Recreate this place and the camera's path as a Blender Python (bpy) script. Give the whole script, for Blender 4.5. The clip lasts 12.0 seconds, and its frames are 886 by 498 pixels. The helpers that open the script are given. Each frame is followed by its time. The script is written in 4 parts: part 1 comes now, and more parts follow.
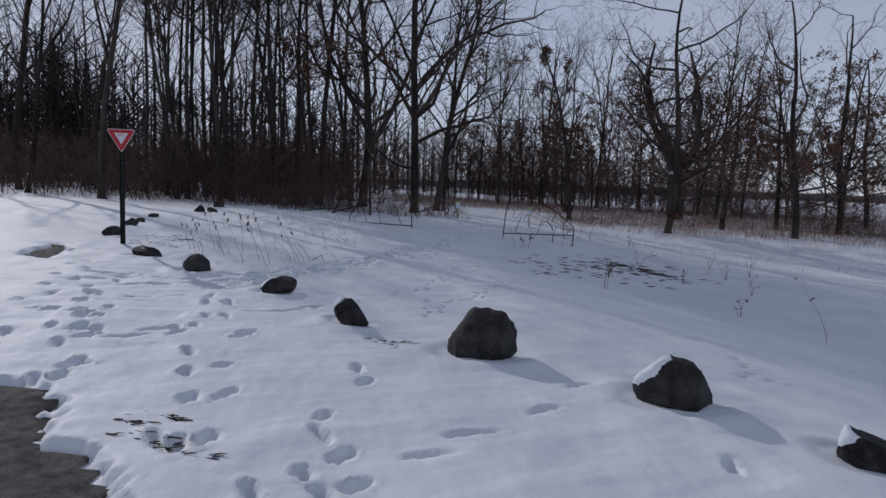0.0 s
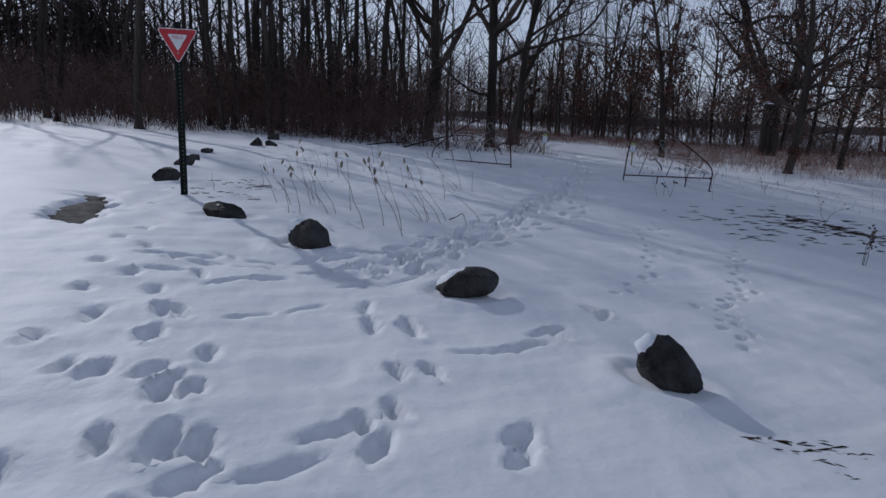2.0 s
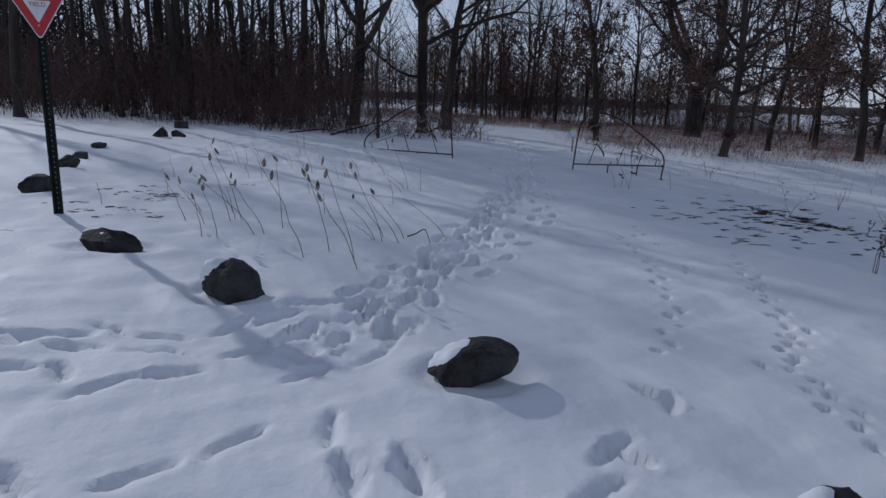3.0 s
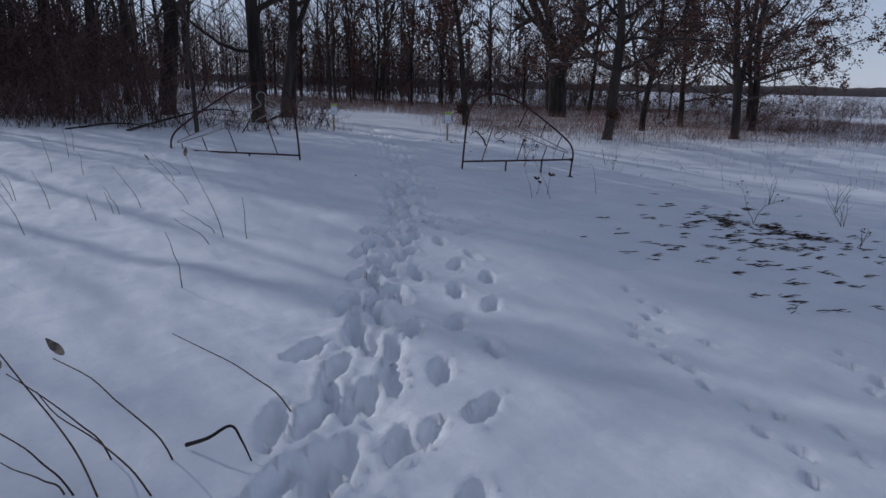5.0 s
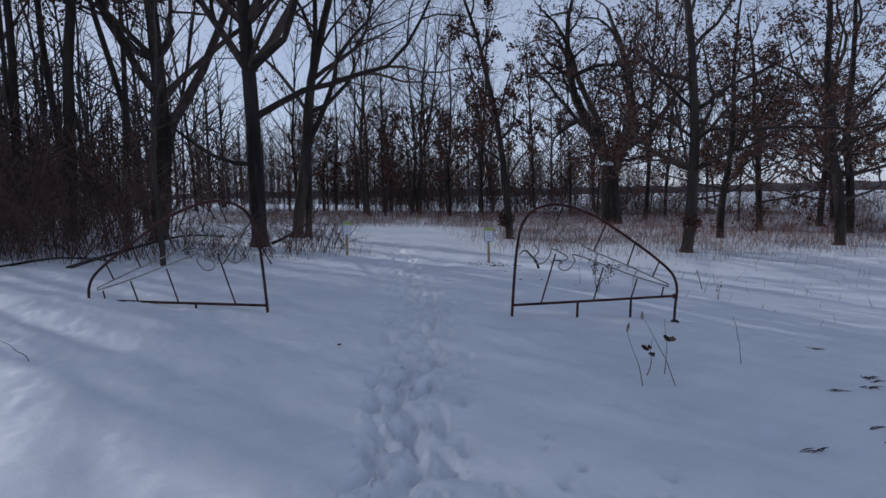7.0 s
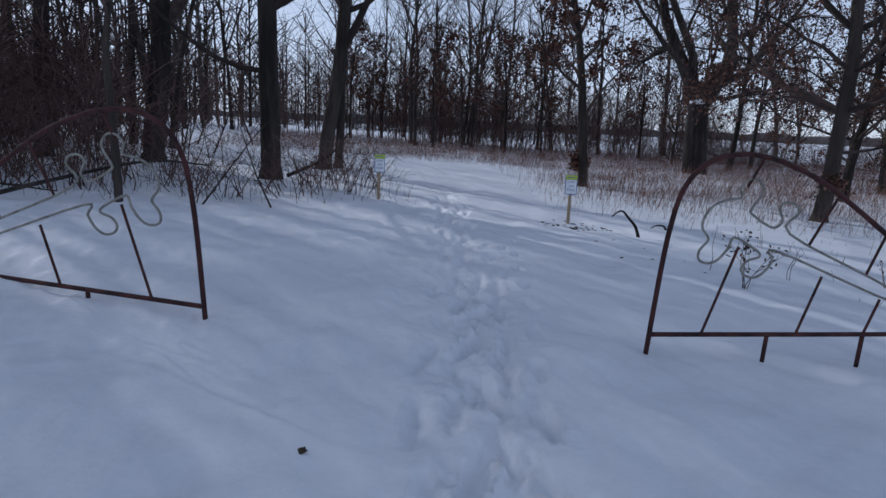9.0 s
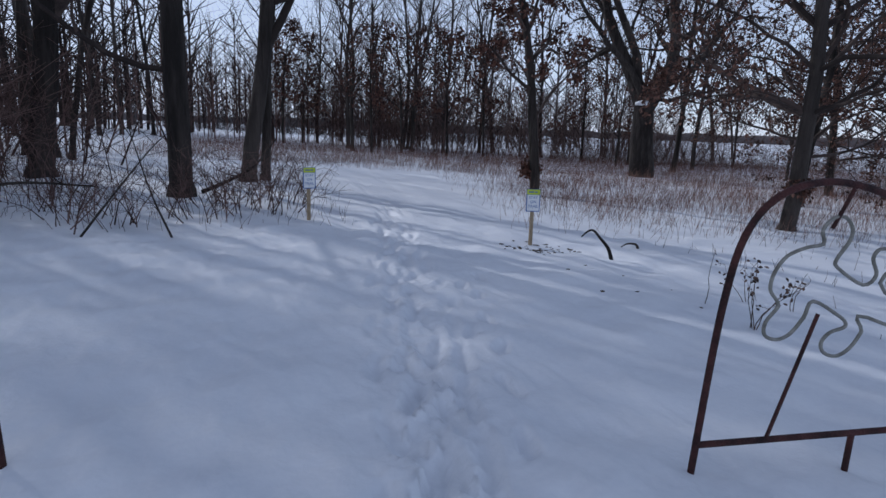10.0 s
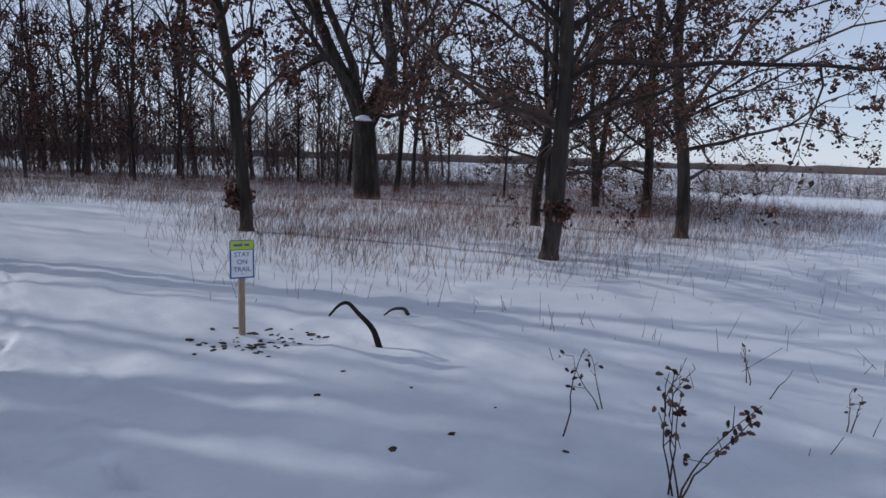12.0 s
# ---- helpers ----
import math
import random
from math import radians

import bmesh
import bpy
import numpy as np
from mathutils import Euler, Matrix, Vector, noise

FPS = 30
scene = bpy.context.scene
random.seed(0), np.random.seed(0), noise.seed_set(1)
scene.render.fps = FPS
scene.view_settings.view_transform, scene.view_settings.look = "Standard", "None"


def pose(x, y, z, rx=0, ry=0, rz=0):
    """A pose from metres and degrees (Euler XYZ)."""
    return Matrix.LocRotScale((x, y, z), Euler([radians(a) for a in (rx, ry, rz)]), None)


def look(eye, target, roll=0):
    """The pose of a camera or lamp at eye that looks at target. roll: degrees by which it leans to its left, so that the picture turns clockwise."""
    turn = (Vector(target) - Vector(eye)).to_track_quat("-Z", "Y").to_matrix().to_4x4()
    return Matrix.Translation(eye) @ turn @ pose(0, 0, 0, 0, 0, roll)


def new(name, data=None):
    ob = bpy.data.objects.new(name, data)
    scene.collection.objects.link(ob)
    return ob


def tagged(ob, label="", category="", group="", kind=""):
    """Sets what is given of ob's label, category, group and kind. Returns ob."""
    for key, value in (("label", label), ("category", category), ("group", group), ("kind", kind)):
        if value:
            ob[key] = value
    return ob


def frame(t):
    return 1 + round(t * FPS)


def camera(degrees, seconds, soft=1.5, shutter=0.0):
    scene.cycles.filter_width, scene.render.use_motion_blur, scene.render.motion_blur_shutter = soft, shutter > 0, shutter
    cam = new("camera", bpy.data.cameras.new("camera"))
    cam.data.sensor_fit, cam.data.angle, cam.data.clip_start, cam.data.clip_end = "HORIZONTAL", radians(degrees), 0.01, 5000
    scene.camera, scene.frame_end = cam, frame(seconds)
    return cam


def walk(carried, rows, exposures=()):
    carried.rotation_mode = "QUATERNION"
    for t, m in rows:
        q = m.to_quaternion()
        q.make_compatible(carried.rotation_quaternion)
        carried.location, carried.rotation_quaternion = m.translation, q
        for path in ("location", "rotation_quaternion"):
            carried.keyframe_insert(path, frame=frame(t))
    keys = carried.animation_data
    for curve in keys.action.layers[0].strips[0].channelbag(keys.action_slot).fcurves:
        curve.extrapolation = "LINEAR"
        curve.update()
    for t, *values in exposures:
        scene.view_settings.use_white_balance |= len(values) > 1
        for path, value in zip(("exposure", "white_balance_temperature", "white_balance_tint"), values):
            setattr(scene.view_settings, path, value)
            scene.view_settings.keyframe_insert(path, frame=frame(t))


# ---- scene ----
cam = camera(69.0, 12.0)
# seconds, place, turn
PATH = [
    (0.0, -0.150, 1.374, 1.679, 84.29, -1.97, 0.07),
    (0.5, -0.937, 2.402, 1.658, 83.45, -1.90, -0.89),
    (1.0, -1.631, 3.392, 1.602, 82.07, -2.30, 2.76),
    (1.5, -2.093, 4.255, 1.571, 79.60, -2.66, 2.34),
    (2.0, -2.438, 5.143, 1.549, 78.21, -2.26, 2.53),
    (2.5, -2.695, 6.009, 1.613, 78.77, -2.57, -1.91),
    (3.0, -2.906, 6.905, 1.653, 76.81, -2.00, -4.52),
    (3.2, -2.985, 7.265, 1.694, 77.11, -0.98, -6.53),
    (4.8, -2.660, 10.999, 1.549, 73.93, -1.21, -13.45),
    (5.0, -2.433, 11.463, 1.577, 75.65, -1.18, -17.73),
    (5.5, -1.975, 12.519, 1.656, 81.37, -0.64, -20.37),
    (6.0, -1.625, 13.679, 1.618, 83.02, 0.13, -16.61),
    (6.5, -1.407, 14.725, 1.620, 83.49, 1.74, -11.32),
    (6.7, -1.258, 15.118, 1.610, 85.07, 1.54, -13.57),
    (8.3, -0.325, 18.238, 1.532, 82.02, -0.92, -14.50),
    (8.5, -0.324, 18.625, 1.533, 81.09, -2.10, -14.62),
    (9.0, -0.360, 19.622, 1.526, 79.05, -2.50, -9.71),
    (9.5, -0.254, 20.438, 1.553, 79.69, -2.77, -9.12),
    (10.0, -0.100, 21.283, 1.597, 79.47, -2.01, -15.09),
    (10.5, 0.111, 21.956, 1.538, 80.50, 0.10, -9.51),
    (11.0, 0.464, 22.744, 1.581, 78.70, -0.73, -9.52),
    (11.5, 1.052, 23.642, 1.595, 85.39, -0.84, -18.55),
    (12.0, 1.478, 24.795, 1.519, 82.03, -1.71, -39.95),
]
walk(cam, [(r[0], pose(*r[1:])) for r in PATH], [(0.0, -1.05, 5720, 9), (3.0, -1.17, 5390, 8), (5.5, -1.06, 5400, 9), (8.5, -0.72, 5320, 7), (10.5, -0.56, 5370, 8), (12.0, -0.6, 5570, 8)])

# ---- daylight: low winter sun through thin cloud ----
SUN_AZ, SUN_EL = -40.0, 26.8          # degrees right of +y, degrees up
world = bpy.data.worlds.new("world")
world.use_nodes = True
scene.world = world
wn, wl = world.node_tree.nodes, world.node_tree.links
sky = wn.new("ShaderNodeTexSky")
sky.sky_type, sky.sun_disc = "NISHITA", False
sky.sun_elevation, sky.sun_rotation = radians(SUN_EL), radians(SUN_AZ)
sky.air_density, sky.dust_density, sky.ozone_density = 1.0, 0.0, 2.5
cloud_noise = wn.new("ShaderNodeTexNoise")
cloud_noise.inputs["Scale"].default_value, cloud_noise.inputs["Detail"].default_value = 2.2, 6
cloud_ramp = wn.new("ShaderNodeMapRange")
cloud_ramp.inputs[1].default_value, cloud_ramp.inputs[2].default_value = 0.35, 0.7
cloud_ramp.inputs[3].default_value, cloud_ramp.inputs[4].default_value = 0.84, 1.0
cloud_mix = wn.new("ShaderNodeMix")
cloud_mix.data_type = "RGBA"
coords = wn.new("ShaderNodeTexCoord")
wl.new(coords.outputs["Generated"], cloud_noise.inputs["Vector"])
wl.new(cloud_noise.outputs[0], cloud_ramp.inputs[0])
# the cloud is thickest towards the sun and thins out to the right
axes, thin = wn.new("ShaderNodeSeparateXYZ"), wn.new("ShaderNodeMath")
thin.operation, thin.use_clamp = "MULTIPLY_ADD", True
thin.inputs[1].default_value = -0.25
wl.new(coords.outputs["Generated"], axes.inputs[0])
wl.new(axes.outputs[0], thin.inputs[0])
wl.new(cloud_ramp.outputs[0], thin.inputs[2])
thin_up, glow = wn.new("ShaderNodeMath"), wn.new("ShaderNodeMapRange")
thin_up.operation, thin_up.use_clamp = "MULTIPLY_ADD", True
thin_up.inputs[1].default_value = -0.45
wl.new(axes.outputs[2], thin_up.inputs[0])
wl.new(thin.outputs[0], thin_up.inputs[2])
wl.new(thin_up.outputs[0], cloud_mix.inputs[0])
# low cloud is the brighter
glow.inputs[1].default_value, glow.inputs[2].default_value, glow.inputs[3].default_value, glow.inputs[4].default_value = 0.0, 0.8, 1.35, 0.66
wl.new(axes.outputs[2], glow.inputs[0])
cloud_light = wn.new("ShaderNodeVectorMath")
cloud_light.operation = "SCALE"
cloud_light.inputs[0].default_value = (6.6, 6.4, 6.95)
wl.new(glow.outputs[0], cloud_light.inputs["Scale"])
wl.new(cloud_light.outputs[0], cloud_mix.inputs[7])
wl.new(sky.outputs[0], cloud_mix.inputs[6])
wl.new(cloud_mix.outputs[2], wn["Background"].inputs[0])
wn["Background"].inputs[1].default_value = 0.13
sun = new("sun", bpy.data.lights.new("sun", "SUN"))
sun.data.energy, sun.data.angle, sun.data.color = 3.1, radians(0.8), (1.0, 0.89, 0.80)
to_sun = Vector((math.sin(radians(SUN_AZ)) * math.cos(radians(SUN_EL)), math.cos(radians(SUN_AZ)) * math.cos(radians(SUN_EL)), math.sin(radians(SUN_EL))))
sun.matrix_world = look(to_sun * 60, (0, 0, 0))


# ---- materials ----
def material(name, low, high, scale, rough=0.8, metal=0.0, bump=0.3, bump_scale=40.0, detail=6, stretch=(1, 1, 1), by_piece=0.0, by_object=0.0, spec=0.3, deep=0.02):
    """A surface of two colours mixed by noise at one scale, with relief at another."""
    m = bpy.data.materials.new(name)
    m.use_nodes = True
    n, l = m.node_tree.nodes, m.node_tree.links
    b = n["Principled BSDF"]
    b.inputs["Roughness"].default_value, b.inputs["Metallic"].default_value = rough, metal
    b.inputs["Specular IOR Level"].default_value = spec
    tc, mp = n.new("ShaderNodeTexCoord"), n.new("ShaderNodeMapping")
    mp.inputs["Scale"].default_value = stretch
    l.new(tc.outputs["Object"], mp.inputs["Vector"])
    coarse, fine = n.new("ShaderNodeTexNoise"), n.new("ShaderNodeTexNoise")
    for t, s in ((coarse, scale), (fine, bump_scale)):
        t.inputs["Scale"].default_value, t.inputs["Detail"].default_value = s, detail
        l.new(mp.outputs[0], t.inputs["Vector"])
    ramp = n.new("ShaderNodeValToRGB")
    ramp.color_ramp.elements[0].position, ramp.color_ramp.elements[1].position = 0.32, 0.68
    ramp.color_ramp.elements[0].color, ramp.color_ramp.elements[1].color = (*low, 1), (*high, 1)
    add = n.new("ShaderNodeMath")
    add.operation = "MULTIPLY_ADD"
    add.inputs[1].default_value = 0.35
    l.new(fine.outputs[0], add.inputs[0])
    shift = n.new("ShaderNodeMath")
    shift.operation = "SUBTRACT"
    shift.inputs[1].default_value = 0.175
    l.new(coarse.outputs[0], shift.inputs[0])
    l.new(shift.outputs[0], add.inputs[2])
    last = add
    if by_piece or by_object:
        vary = n.new("ShaderNodeMath")
        vary.operation = "MULTIPLY_ADD"
        vary.inputs[1].default_value = by_piece or by_object
        if by_piece:
            l.new(n.new("ShaderNodeNewGeometry").outputs["Random Per Island"], vary.inputs[0])
        else:
            l.new(n.new("ShaderNodeObjectInfo").outputs["Random"], vary.inputs[0])
        off = n.new("ShaderNodeMath")
        off.operation = "SUBTRACT"
        off.inputs[1].default_value = (by_piece or by_object) / 2
        l.new(add.outputs[0], off.inputs[0])
        l.new(off.outputs[0], vary.inputs[2])
        last = vary
    l.new(last.outputs[0], ramp.inputs[0])
    l.new(ramp.outputs[0], b.inputs["Base Color"])
    bp = n.new("ShaderNodeBump")
    bp.inputs["Strength"].default_value, bp.inputs["Distance"].default_value = bump, deep
    l.new(fine.outputs[0], bp.inputs["Height"])
    l.new(bp.outputs[0], b.inputs["Normal"])
    return m


SNOW = material("snow", (0.80, 0.82, 0.86), (0.90, 0.91, 0.93), 0.7, rough=0.65, bump=0.25, bump_scale=22, spec=0.25)
ASPHALT = material("asphalt", (0.035, 0.034, 0.032), (0.16, 0.15, 0.135), 9, rough=0.9, bump=0.9, bump_scale=70)
ROCK = material("rock", (0.011, 0.0105, 0.0105), (0.060, 0.057, 0.056), 6, rough=0.8, bump=1.0, bump_scale=34, by_object=0.2)
BARK = material("bark", (0.018, 0.015, 0.013), (0.070, 0.058, 0.050), 3, rough=0.95, bump=1.0, bump_scale=14, stretch=(1, 1, 0.16), by_object=0.25, deep=0.12)
PALE_BARK = material("pale_bark", (0.024, 0.020, 0.018), (0.085, 0.072, 0.063), 3, rough=0.95, bump=1.0, bump_scale=12, stretch=(1, 1, 0.16), by_object=0.2, deep=0.12)
TWIG = material("twig", (0.030, 0.023, 0.020), (0.095, 0.070, 0.060), 4, rough=0.95, bump=0.2, by_piece=0.5)
BRUSH = material("brush", (0.045, 0.029, 0.026), (0.17, 0.107, 0.09), 2, rough=0.95, bump=0.2, by_piece=0.7)
LEAF = material("dead_leaf", (0.042, 0.022, 0.016), (0.16, 0.080, 0.056), 3, rough=0.7, bump=0.3, by_piece=1.0)
DRY_LEAF = material("curled_leaf", (0.055, 0.036, 0.028), (0.21, 0.135, 0.10), 9, rough=0.75, bump=0.4, by_object=0.5)
RED_LEAF = material("russet_leaf", (0.04, 0.018, 0.012), (0.14, 0.062, 0.042), 3, rough=0.7, bump=0.3, by_piece=1.0)
GRASS = material("dry_grass", (0.095, 0.051, 0.040), (0.28, 0.162, 0.124), 1.2, rough=0.9, bump=0.2, by_piece=0.9)
MATTED = material("matted_grass", (0.022, 0.015, 0.010), (0.095, 0.062, 0.040), 2, rough=0.95, bump=0.4, by_piece=0.9)
STALK = material("dry_stalk", (0.05, 0.032, 0.022), (0.14, 0.095, 0.065), 6, rough=0.9, bump=0.3, by_object=0.3)
POD = material("seed_pod", (0.10, 0.085, 0.07), (0.32, 0.27, 0.21), 20, rough=0.85, bump=0.4, by_object=0.3)
RUST = material("rusted_pipe", (0.022, 0.011, 0.011), (0.095, 0.036, 0.032), 7, rough=0.7, bump=0.5, bump_scale=60, metal=0.2)
ZINC = material("weathered_zinc", (0.17, 0.165, 0.14), (0.34, 0.33, 0.29), 14, rough=0.55, bump=0.25, bump_scale=80, metal=0.3)
SIGN_RED = material("sign_red", (0.40, 0.012, 0.022), (0.52, 0.025, 0.035), 3, rough=0.35, bump=0.05, spec=0.5)
SIGN_WHITE = material("sign_white", (0.66, 0.67, 0.68), (0.80, 0.80, 0.80), 5, rough=0.4, bump=0.05, spec=0.5)
SIGN_LIME = material("sign_lime", (0.42, 0.50, 0.03), (0.52, 0.60, 0.05), 6, rough=0.45, bump=0.05)
SIGN_BLUE = material("sign_blue", (0.02, 0.09, 0.30), (0.04, 0.13, 0.38), 6, rough=0.45, bump=0.05)
STEEL = material("green_steel", (0.005, 0.008, 0.007), (0.018, 0.024, 0.020), 8, rough=0.55, bump=0.3, metal=0.4)
ALU = material("bare_aluminium", (0.30, 0.30, 0.30), (0.45, 0.45, 0.45), 8, rough=0.4, bump=0.1, metal=0.8)
WOOD = material("weathered_wood", (0.22, 0.17, 0.11), (0.42, 0.34, 0.23), 5, rough=0.85, bump=0.5, stretch=(1, 1, 0.15))
RUBBER = material("black_rubber", (0.012, 0.012, 0.012), (0.03, 0.03, 0.03), 8, rough=0.8, bump=0.3)
SOIL = material("leaf_litter", (0.025, 0.018, 0.012), (0.12, 0.085, 0.05), 14, rough=0.95, bump=0.6)
# paler than the near twigs: the haze of distance is put into the colour
HAZED_WOOD = material("far_woods", (0.050, 0.044, 0.044), (0.13, 0.112, 0.108), 0.2, rough=1.0, bump=0.2, by_piece=0.8)


# ---- mesh helpers ----
def mesh_np(name, verts, faces, mat, smooth=True):
    verts, faces = np.asarray(verts, np.float32), np.asarray(faces, np.int32)
    me = bpy.data.meshes.new(name)
    me.vertices.add(len(verts))
    me.vertices.foreach_set("co", verts.ravel())
    me.loops.add(faces.size)
    me.loops.foreach_set("vertex_index", faces.ravel())
    me.polygons.add(len(faces))
    me.polygons.foreach_set("loop_start", np.arange(0, faces.size, faces.shape[1], dtype=np.int32))
    me.polygons.foreach_set("use_smooth", np.full(len(faces), smooth, bool))
    me.materials.append(mat)
    me.update(calc_edges=True)
    return me


def tubes(segs, sides):
    """Open tubes round the segments (start, end, two radii), joined where one runs on from the last: vertices and four-sided faces."""
    s = np.asarray(segs, np.float64)
    d = s[:, 3:6] - s[:, :3]
    d /= np.linalg.norm(d, axis=1, keepdims=True) + 1e-9
    a = np.cross(d, np.array([[0.93, 0.36, 0.08]]))
    a /= np.linalg.norm(a, axis=1, keepdims=True) + 1e-9
    b = np.cross(d, a)
    ang = np.arange(sides) / sides * 2 * np.pi
    ring = np.cos(ang)[None, :, None] * a[:, None] + np.sin(ang)[None, :, None] * b[:, None]
    lo = s[:, None, :3] + ring * s[:, None, 6:7]
    hi = s[:, None, 3:6] + ring * s[:, None, 7:8]
    v = np.concatenate([lo, hi], 1).reshape(-1, 3)
    k = np.arange(sides)
    own = np.arange(len(s)) * 2 * sides
    runs_on = np.zeros(len(s), bool)
    runs_on[1:] = (np.abs(s[1:, :3] - s[:-1, 3:6]).max(1) < 1e-6) & (np.abs(s[1:, 6] - s[:-1, 7]) < 1e-6)
    low = np.where(runs_on, own - sides, own)
    f = np.stack([low[:, None] + k, low[:, None] + (k + 1) % sides, own[:, None] + sides + (k + 1) % sides, own[:, None] + sides + k], -1)
    return v, f.reshape(-1, 4)


def joined(sets):
    vs, fs, n = [], [], 0
    for v, f in sets:
        vs.append(v), fs.append(f + n)
        n += len(v)
    return np.concatenate(vs), np.concatenate(fs)


def part(name, me, parent, label=""):
    """A mesh, or a bmesh with its material, as one object under a thing."""
    ob = new(name, me)
    ob.parent = parent
    return tagged(ob, label) if label else ob


def thing(name, label, category, group="", kind="", at=(0, 0, 0), turn=0):
    ob = new(name)
    ob.matrix_world = pose(*at, 0, 0, turn)
    return tagged(ob, label, category, group, kind)


def from_bm(name, bm, mat, smooth=True):
    me = bpy.data.meshes.new(name)
    bm.to_mesh(me)
    bm.free()
    me.materials.append(mat)
    for p in me.polygons:
        p.use_smooth = smooth
    return me


def block(sx, sy, sz, at=(0, 0, 0), bevel=0.004):
    bm = bmesh.new()
    bmesh.ops.create_cube(bm, size=1)
    bmesh.ops.scale(bm, vec=(sx, sy, sz), verts=bm.verts)
    bmesh.ops.bevel(bm, geom=bm.edges[:], offset=bevel, segments=2, affect="EDGES", profile=0.7)
    bmesh.ops.translate(bm, vec=at, verts=bm.verts)
    return bm


def pipe(points, radius, sides=10, closed=False, side=(0, 1.0, 0)):
    """Mesh data of a round bar along points, of one radius or one for each point."""
    radius = np.broadcast_to(np.asarray(radius, float), (len(points),))[:, None, None]
    p = np.asarray(points, float)
    n = len(p)
    t = np.zeros_like(p)
    for i in range(n):
        a, b = p[i - 1] if (i or closed) else p[i], p[(i + 1) % n] if (i < n - 1 or closed) else p[i]
        t[i] = (b - a) / (np.linalg.norm(b - a) + 1e-9)
    side = np.array(side, float)
    u = side - t * (t @ side)[:, None]
    u /= np.linalg.norm(u, axis=1, keepdims=True) + 1e-9
    w = np.cross(t, u)
    ang = np.arange(sides) / sides * 2 * np.pi
    v = (p[:, None] + radius * (np.cos(ang)[None, :, None] * u[:, None] + np.sin(ang)[None, :, None] * w[:, None])).reshape(-1, 3)
    f = []
    for i in range(n if closed else n - 1):
        for k in range(sides):
            j = (i + 1) % n
            f.append((i * sides + k, i * sides + (k + 1) % sides, j * sides + (k + 1) % sides, j * sides + k))
    return v, np.array(f)


def smooth_line(points, steps=6):
    """Points rounded by a Catmull-Rom curve."""
    p = [np.array(q, float) for q in points]
    p = [2 * p[0] - p[1]] + p + [2 * p[-1] - p[-2]]
    out = []
    for i in range(1, len(p) - 2):
        for s in range(steps):
            t = s / steps
            out.append(0.5 * (2 * p[i] + (p[i + 1] - p[i - 1]) * t + (2 * p[i - 1] - 5 * p[i] + 4 * p[i + 1] - p[i + 2]) * t * t + (3 * p[i] - p[i - 1] - 3 * p[i + 1] + p[i + 2]) * t ** 3))
    out.append(p[-2])
    return np.array(out)


# ---- ground ----
def lie(x, y):
    """Height of the ground without its fine relief: it falls gently to the right."""
    u, v = np.tanh(np.asarray(x) / 14), np.tanh((np.asarray(y) - 18) / 18)
    dip = 0.6 * np.tanh(0.105 * np.log1p(np.exp(np.clip((np.asarray(x) - 3.4) / 0.7, -30, 30)))) / (1 + np.exp(np.clip((np.asarray(y) - 28.5) / 1.3, -30, 30)))
    return -0.047 - 0.811 * u + 0.148 * v + 0.319 * u * v + 0.212 * v * v - 0.116 * u * u - dip


def waves(x, y, seed, wave, octaves=4):
    """Smooth noise between about -1 and 1, as a sum of turned sine waves."""
    r = np.random.RandomState(seed)
    out, amp, total = 0 * x, 1.0, 0.0
    for o in range(octaves):
        for _ in range(3):
            a, ph = r.uniform(0, 2 * np.pi), r.uniform(0, 2 * np.pi)
            kx, ky = np.cos(a) * 2 * np.pi / wave, np.sin(a) * 2 * np.pi / wave
            ph2 = r.uniform(0, 2 * np.pi)
            out = out + amp * np.sin(kx * x + ky * y + ph + 1.3 * np.sin(ky * x * 0.61 - kx * y * 0.57 + ph2))
            total += amp * 0.6
        wave, amp = wave * 0.47, amp * 0.55
    return out / total


def trail(points, pace, wide, wobble, seed):
    """Prints along a line: place, heading, and which foot."""
    r = np.random.RandomState(seed)
    out = []
    foot = 1
    for (ax, ay), (bx, by) in zip(points, points[1:]):
        run = math.hypot(bx - ax, by - ay)
        head = math.atan2(by - ay, bx - ax)
        n = max(1, int(run / pace))
        for i in range(n):
            t = (i + r.uniform(-0.2, 0.2)) / n
            o = foot * wide + r.uniform(-wobble, wobble)
            out.append((ax + (bx - ax) * t - math.sin(head) * o, ay + (by - ay) * t + math.cos(head) * o, head + r.uniform(-0.3, 0.3)))
            foot = -foot
    return out


# boot prints: singles near the boulders, then the trodden way to the gate and beyond
SINGLES = [(-2.14, 7.75), (-2.42, 7.13), (-2.22, 6.56), (-2.0, 6.8), (-1.96, 5.94), (-1.74, 6.11), (-0.87, 7.03), (-0.76, 6.7), (-0.96, 5.85), (-0.91, 5.52), (-0.73, 5.27), (-0.91, 4.96), (-0.6, 4.88), (-0.74, 4.72), (-1.11, 4.63), (-1.58, 5.27), (-4.41, 9.13), (-3.75, 8.03), (-3.1, 6.48), (-3.06, 6.19), (-1.71, 5.11), (-1.85, 5.16), (1.96, 5.76), (-4.29, 8.67), (-4.02, 8.17), (-3.89, 8.08), (-3.66, 7.55), (-3.57, 7.51), (-3.45, 7.31), (-2.6, 8.64), (-2.8, 8.59), (-2.75, 8.12), (-2.89, 7.94), (-2.78, 7.72), (-2.14, 7.94), (-2.8, 9.41), (-1.38, 10.21), (-3.88, 7.48), (-4.27, 8.12), (-2.78, 9.28), (-3.05, 9.3), (-1.75, 9.57), (-1.31, 10.11)]
